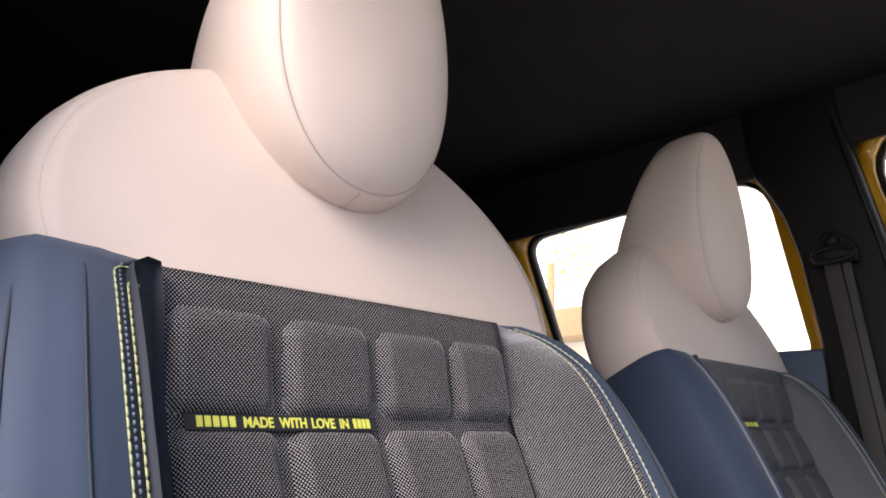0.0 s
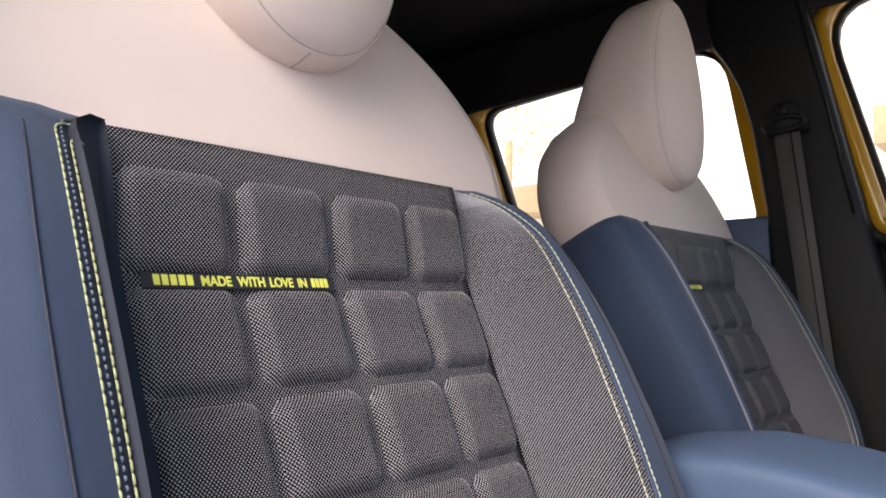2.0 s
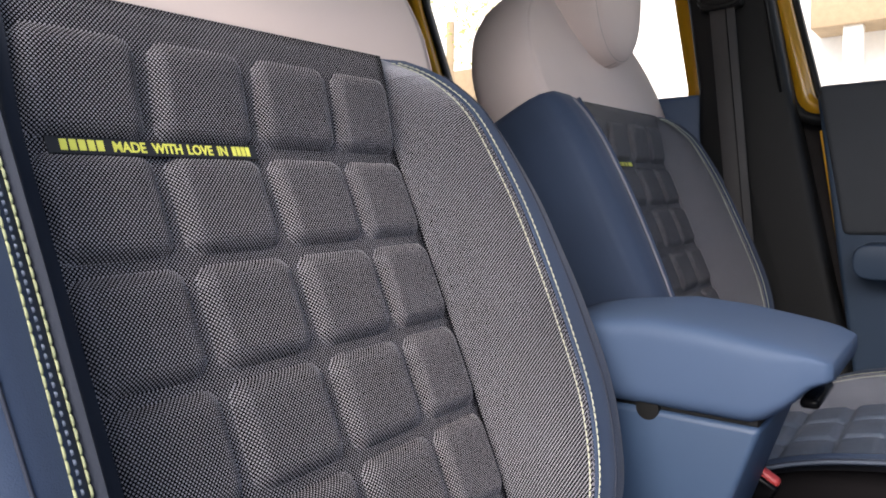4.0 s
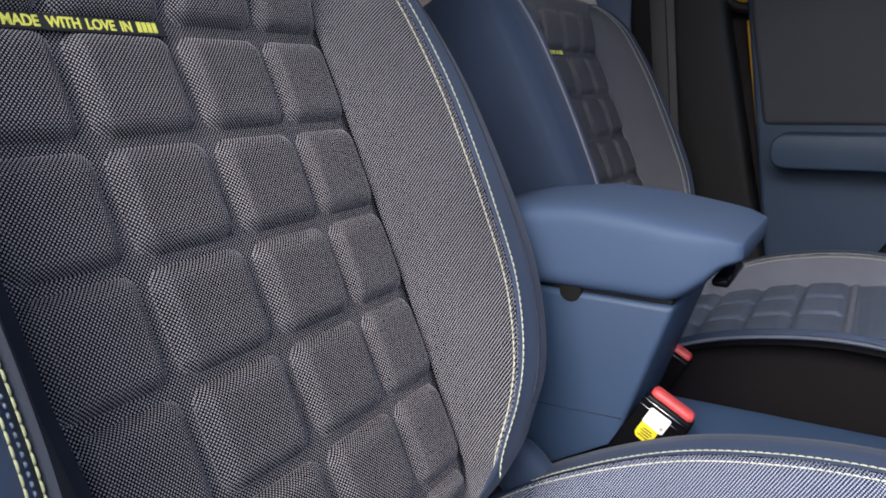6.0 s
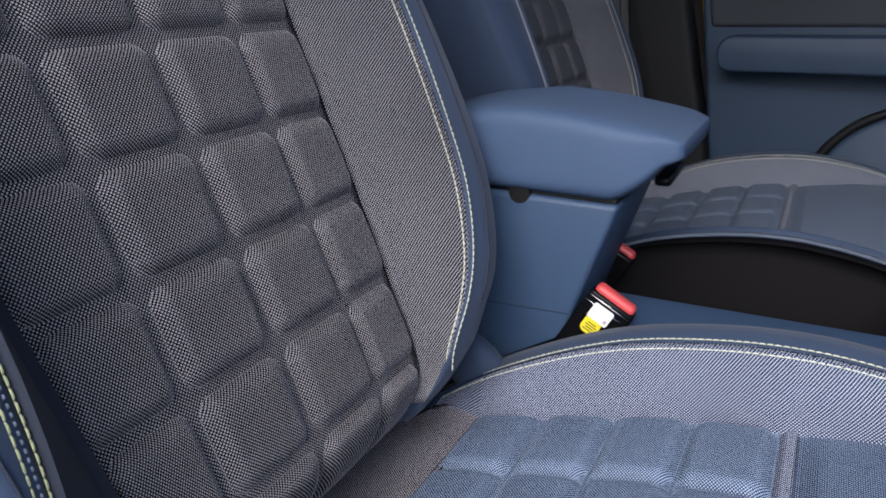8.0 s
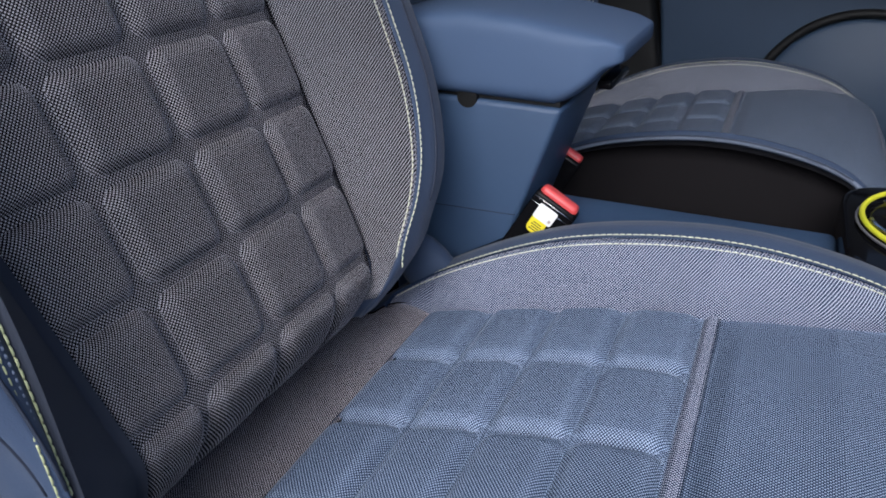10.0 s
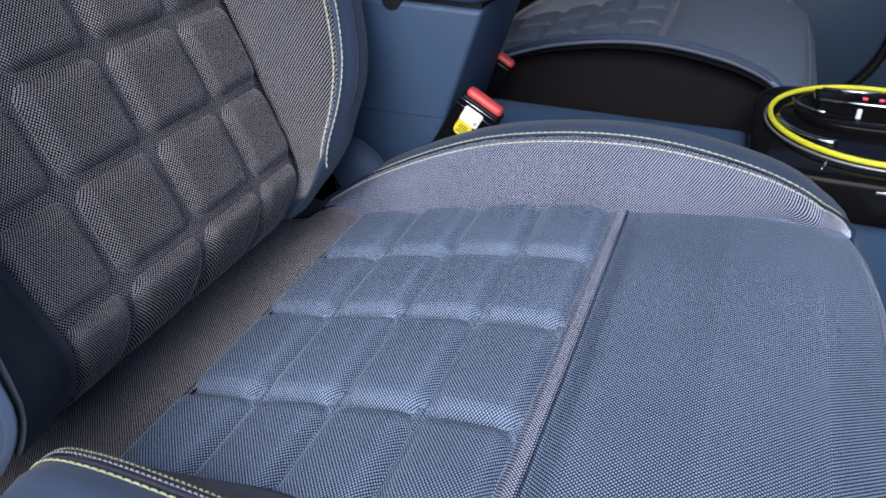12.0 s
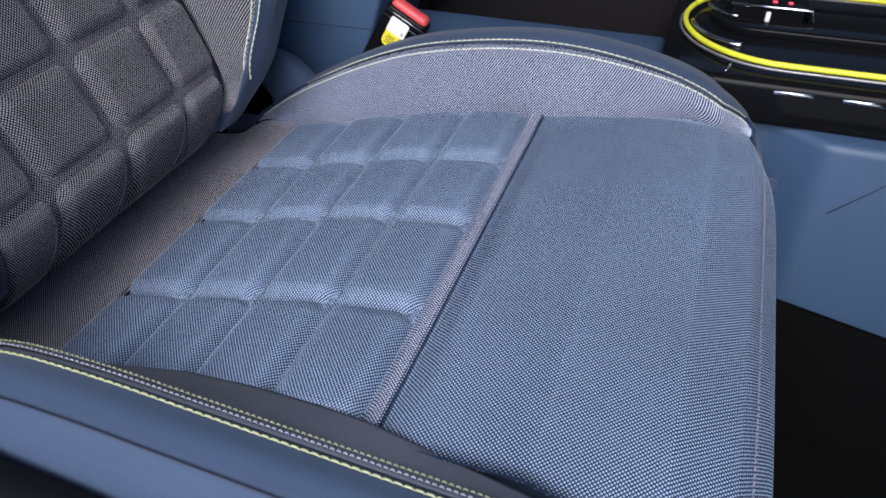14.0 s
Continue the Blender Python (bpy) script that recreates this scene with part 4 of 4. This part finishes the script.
def gp(name, mesh, mat, lab="", smooth=True):
    ob = part(name, mesh, mat, gear, lab, smooth)
    ob.location = (-0.55, -0.345, -0.44)
    return ob


gp("panel_body", prism(rounded([(0.303, 0.246), (0.95, 0.246), (0.95, 0.456), (0.303, 0.456)], 0.05), "z", 0.460, 0.500, 0.008, 4), GLOSS, "piano black body")
gp("dish", prism(capsule(0.321, 0.895, 0.353, 0.082), "z", 0.494, 0.504, 0.004, 3), GLOSS, "glossy black dish")
gp("ring", tube([(a, b, 0.507) for a, b in capsule(0.316, 0.90, 0.354, 0.0885, 24)], 0.0024, 10, True), LIME, "lime plastic ring")
gp("ring_trim", tube([(a, b, 0.5035) for a, b in capsule(0.3125, 0.905, 0.353, 0.0905, 24)], 0.0012, 8, True), SATIN, "thin chrome rim")
# bright arc only at the left end, where the inner rim's highlight lies
gp("inner_glint", tube([(a, b, 0.5055) for a, b in capsule(0.3225, 0.89, 0.353, 0.0535, 24)][13:24], 0.0026, 8), CHROME, "thin chrome arc drawn as a rim highlight")
gp("inner_bowl", prism(capsule(0.336, 0.88, 0.373, 0.044), "z", 0.502, 0.511, 0.003, 3), GLOSS, "raised glossy island")
# the island rim's highlight, modelled as a short bright arc
gp("bowl_glint", tube([(a, b, 0.5112) for a, b in capsule(0.334, 0.88, 0.385, 0.032, 24)][13:24], 0.0014, 8), CHROME, "thin chrome arc drawn as a rim highlight")
gp("selector", prism(rounded([(0.350, 0.356), (0.420, 0.356), (0.420, 0.384), (0.350, 0.384)], 0.004), "z", 0.509, 0.522, 0.002, 2), GLOSS, "black selector block")
gp("selector_edge", tube([(0.353, 0.355, 0.5215), (0.421, 0.355, 0.5215), (0.424, 0.352, 0.512)], 0.0015), CHROME, "chrome selector edge")
gp("selector_edge", tube([(0.356, 0.384, 0.522), (0.416, 0.384, 0.522)], 0.0013), CHROME, "chrome selector edge")
gp("selector_knob", block(0.3835, 0.347, 0.510, 0.3875, 0.351, 0.519, 0.001), WHITE, "pale pointer")
for dx in (0.388, 0.401):
    gp("indicator", block(dx, 0.366, 0.5215, dx + 0.004, 0.370, 0.5228, 0.0005, 1), LAMP, "small red indicator lamp")
# stroke of the reflection on the black body, built as a bright cord
gp("reflection_tick", tube([(0.3647, 0.2836, 0.5003), (0.361, 0.270, 0.5003), (0.3577, 0.257, 0.5003)], 0.0012, 6), CHROME, "short chrome tick drawn as a reflection")
for dx in (0.3965, 0.4475, 0.4985):
    gp("side_slot", block(dx, 0.2450, 0.4905, dx + 0.031, 0.2475, 0.4940, 0.0006, 1), CHROME, "thin chrome inlay")

buckle = thing("seat_belt_buckle", "black seat belt buckle with red button, white label and yellow sticker", "belt buckle", "belt buckles", at=(0.04, 0.28, 0.47))
axis = Vector((0.50, 0.08, 0.86)).normalized()
m = Matrix((Vector((0.86, 0.0, -0.50)).normalized(), (axis.cross(Vector((0.86, 0, -0.50)).normalized())), axis)).transposed().to_4x4()
part("stalk", block(-0.014, -0.004, -0.10, 0.014, 0.004, -0.02, 0.002), BLACK, buckle)
part("housing", block(-0.022, -0.010, -0.055, 0.022, 0.010, 0.040, 0.004, 3), GLOSS, buckle)
part("button", block(-0.0195, -0.008, 0.036, 0.0195, 0.006, 0.046, 0.0045, 4), RED, buckle, "red release button")
part("label", prism(rounded([(-0.012, 0.0165), (0.0075, 0.0165), (0.0075, 0.032), (-0.012, 0.032)], 0.0022, 4), "y", -0.0110, -0.0098, 0.0002, 1), WHITE, buckle, "white paper label", False)
part("sticker", prism(rounded([(-0.0115, 0.002), (0.0045, 0.002), (0.0045, 0.0168), (-0.0115, 0.0168)], (0.006, 0.006, 0.001, 0.001), 5), "y", -0.0109, -0.0099, 0.0002, 1), YELLOW, buckle, "yellow sticker", False)
for k in range(4):
    part("print_bar", block(-0.0085 + 0.0012 * (k % 2), -0.0113, 0.0052 + 0.0024 * k, 0.0022 - 0.0015 * (k % 2), -0.0108, 0.0060 + 0.0024 * k, 0.0), TAPE, buckle, smooth=False)
part("print_bar", block(0.0030, -0.0113, 0.0195, 0.0056, -0.0108, 0.0225, 0.0), SEAM, buckle, smooth=False)
for z in (0.0285, 0.0345):
    part("slot_edge", block(-0.0218, -0.0106, z, 0.0218, -0.0100, z + 0.0008, 0.0002, 1), CHROME, buckle, "thin metal edge")
buckle.matrix_basis = Matrix.Translation((0.0487, 0.2805, 0.4720)) @ m
far_buckle = copy_thing(buckle, Matrix.Translation((0.013, 0.426, 0.4675)) @ m @ pose(0, 0, 0, 0, 0, 180))

# ---- far side of the car ----
door = tagged(new("door_1"), "closed front door with blue lower trim and padded armrest", "car door", kind="structure")
part("door_trim", prism([(-0.010, 0.915), (0.07, 0.30), (0.98, 0.28), (0.98, 0.915)], "y", 0.950, 0.984, 0.008, 3), DOORBLUE, door, "blue plastic lower trim")
part("upper_trim", prism([(-0.008, 0.927), (0.030, 0.70), (0.98, 0.70), (0.98, 0.927)], "y", 0.944, 0.980, 0.008, 3), GREYTRIM, door, "dark grey upper trim")
part("armrest", prism(rounded([(0.050, 0.690), (0.70, 0.690), (0.70, 0.636), (0.050, 0.640)], 0.022, 4), "y", 0.885, 0.95, 0.004, 3), DOORBLUE, door, "padded armrest")
sp = bmesh.new()
bmesh.ops.create_cone(sp, cap_ends=True, segments=64, radius1=0.15, radius2=0.135, depth=0.012, matrix=pose(0.34, 0.944, 0.44, 90))
part("speaker", sp, DOORBLUE, door, "round loudspeaker cover")
part("speaker_ring", tube([(0.34 + 0.15 * math.cos(a), 0.942, 0.44 + 0.15 * math.sin(a)) for a in [2 * math.pi * k / 64 for k in range(64)]], 0.007, 8, True), TRIM, door, "black ring")
part("door_edge", prism([(-0.006, 0.86), (0.016, 0.86), (0.043, 0.68), (0.070, 0.49), (0.10, 0.30), (0.08, 0.30), (0.048, 0.49), (0.021, 0.68)], "y", 0.955, 0.966, 0.002, 2), PAINT, door, "yellow painted door edge")
pillar = tagged(new("trim_1"), "black pillar trim between the far doors", "pillar", kind="structure")
part("pillar_trim", prism([(-0.272, 1.37), (-0.262, 1.232), (-0.241, 1.20), (-0.218, 1.15), (-0.201, 1.08), (-0.182, 0.93), (-0.172, 0.12), (0.10, 0.12), (0.045, 0.50), (-0.042, 0.92), (-0.115, 1.30), (-0.12, 1.37)], "y", 0.925, 0.985, 0.012, 3), TRIM, pillar)
part("trim_groove", tube([(-0.125, 0.9245, 1.30), (-0.085, 0.9245, 1.10), (-0.055, 0.9245, 0.92)], 0.0025), TRIM, pillar)
belt = thing("seat_belt", "dark grey seat belt hanging from its pillar anchor", "seat belt", at=(-0.14, 0.91, 1.075))
part("anchor", prism(rounded([(-0.033, -0.020), (0.033, -0.020), (0.030, 0.010), (0.012, 0.030), (-0.012, 0.030), (-0.030, 0.010)], 0.009, 4), "y", -0.012, 0.012, 0.004, 3), TRIM, belt, "black anchor cover")
part("guide_loop", tube([(0.030 * math.cos(a), -0.014, -0.006 + 0.011 * math.sin(a)) for a in [2 * math.pi * k / 28 for k in range(28)]], 0.0045, 8, True), TRIM, belt, "black plastic guide loop")
bolt = bmesh.new()
bmesh.ops.create_cone(bolt, cap_ends=True, segments=20, radius1=0.010, radius2=0.008, depth=0.006, matrix=pose(0, -0.014, 0.016, 90))
part("bolt_cover", bolt, TRIM, belt, "round bolt cover")
part("webbing_edge", tube([(0.006, -0.0062, -0.004), (0.054, -0.0062, -0.55)], 0.0011), TRIM, belt)
part("webbing", prism([(-0.019, 0.0), (0.019, 0.0), (0.066, -0.55), (0.03, -0.55)], "y", -0.006, -0.004, 0.0005, 1), WEBBING, belt, "grey woven webbing")

# ---- outdoors ----
ground = tagged(part("ground", block(-300, -300, -0.30, 300, 300, -0.22, 0), CONCRETE, None), "pale concrete yard round the car", "ground", kind="structure")
house = thing("building", "pale rendered building with a beige canopy across the yard", "building", at=(-8, 15, -0.22))
part("facade", block(-26, 0, 0, 26, 6, 9, 0.05), FACADE, house, "pale rendered wall")
part("canopy", block(-14, -1.0, 3.25, -1.0, 0, 3.95, 0.03), BEIGE, house, "beige canopy")
part("canopy", block(5.7, -1.0, 3.75, 14, 0, 4.45, 0.03), BEIGE, house, "beige canopy")
for px in (-13.6, -10.2, -6.8, 6.2, 9.8, 13.4):
    part("pillar", block(px, -0.9, 0, px + 0.3, -0.6, 3.26 if px < 0 else 3.76, 0.02), FACADE, house)
shrub = thing("tree", "small tree with yellow green leaves beside the building", "tree", at=(-9.4, 13.0, 1.2))
part("trunk", tube([(0, 0, 0), (0.05, 0.02, 1.2), (-0.03, 0, 2.4), (0.02, 0, 3.4)], 0.09, 10), BEIGE, shrub)
rnd = random.Random(5)
verts, faces = [], []
for k in range(420):
    a, b, r = rnd.uniform(0, 6.28), rnd.gauss(0, 0.5), rnd.uniform(0.4, 1.25)
    c = Vector((r * math.cos(a) * math.cos(b), r * math.sin(a) * math.cos(b), 3.7 + 1.1 * math.sin(b) + rnd.gauss(0, 0.15)))
    d, e = Vector([rnd.gauss(0, 1) for _ in range(3)]).normalized() * 0.07, Vector([rnd.gauss(0, 1) for _ in range(3)]).normalized() * 0.035
    n0 = len(verts)
    verts += [c - d, c + e, c + d, c - e]
    faces.append((n0, n0 + 1, n0 + 2, n0 + 3))
me = bpy.data.meshes.new("crown")
me.from_pydata(verts, [], faces)
part("crown", me, LEAF, shrub, smooth=False)
# unseen wall, added to set the low fill light on the near side
fill_wall = tagged(part("wall_fill", block(-14, -6.2, -0.22, 16, -5.8, 1.7, 0.05), FACADE, None), "unseen pale wall added to throw low light in through the open door", "wall", kind="structure")
for nm, mesh, lb in (
        ("body_panel_1", block(-1.78, 1.042, 0.0, 1.30, 1.062, 0.885, 0.006), "yellow painted outer side of the car"),
        ("body_panel_2", block(-1.78, -0.443, 0.0, -0.452, -0.423, 0.885, 0.006), "yellow painted outer rear door"),
        ("body_panel_3", block(-1.765, -0.42, 0.0, -1.745, 1.04, 0.885, 0.006), "yellow painted tailgate"),
        ("body_panel_4", block(-1.74, -0.30, 1.413, 0.72, 1.00, 1.428, 0.006), "yellow painted roof")):
    tagged(part(nm, mesh, PAINT, None), lb, "car body", kind="structure")
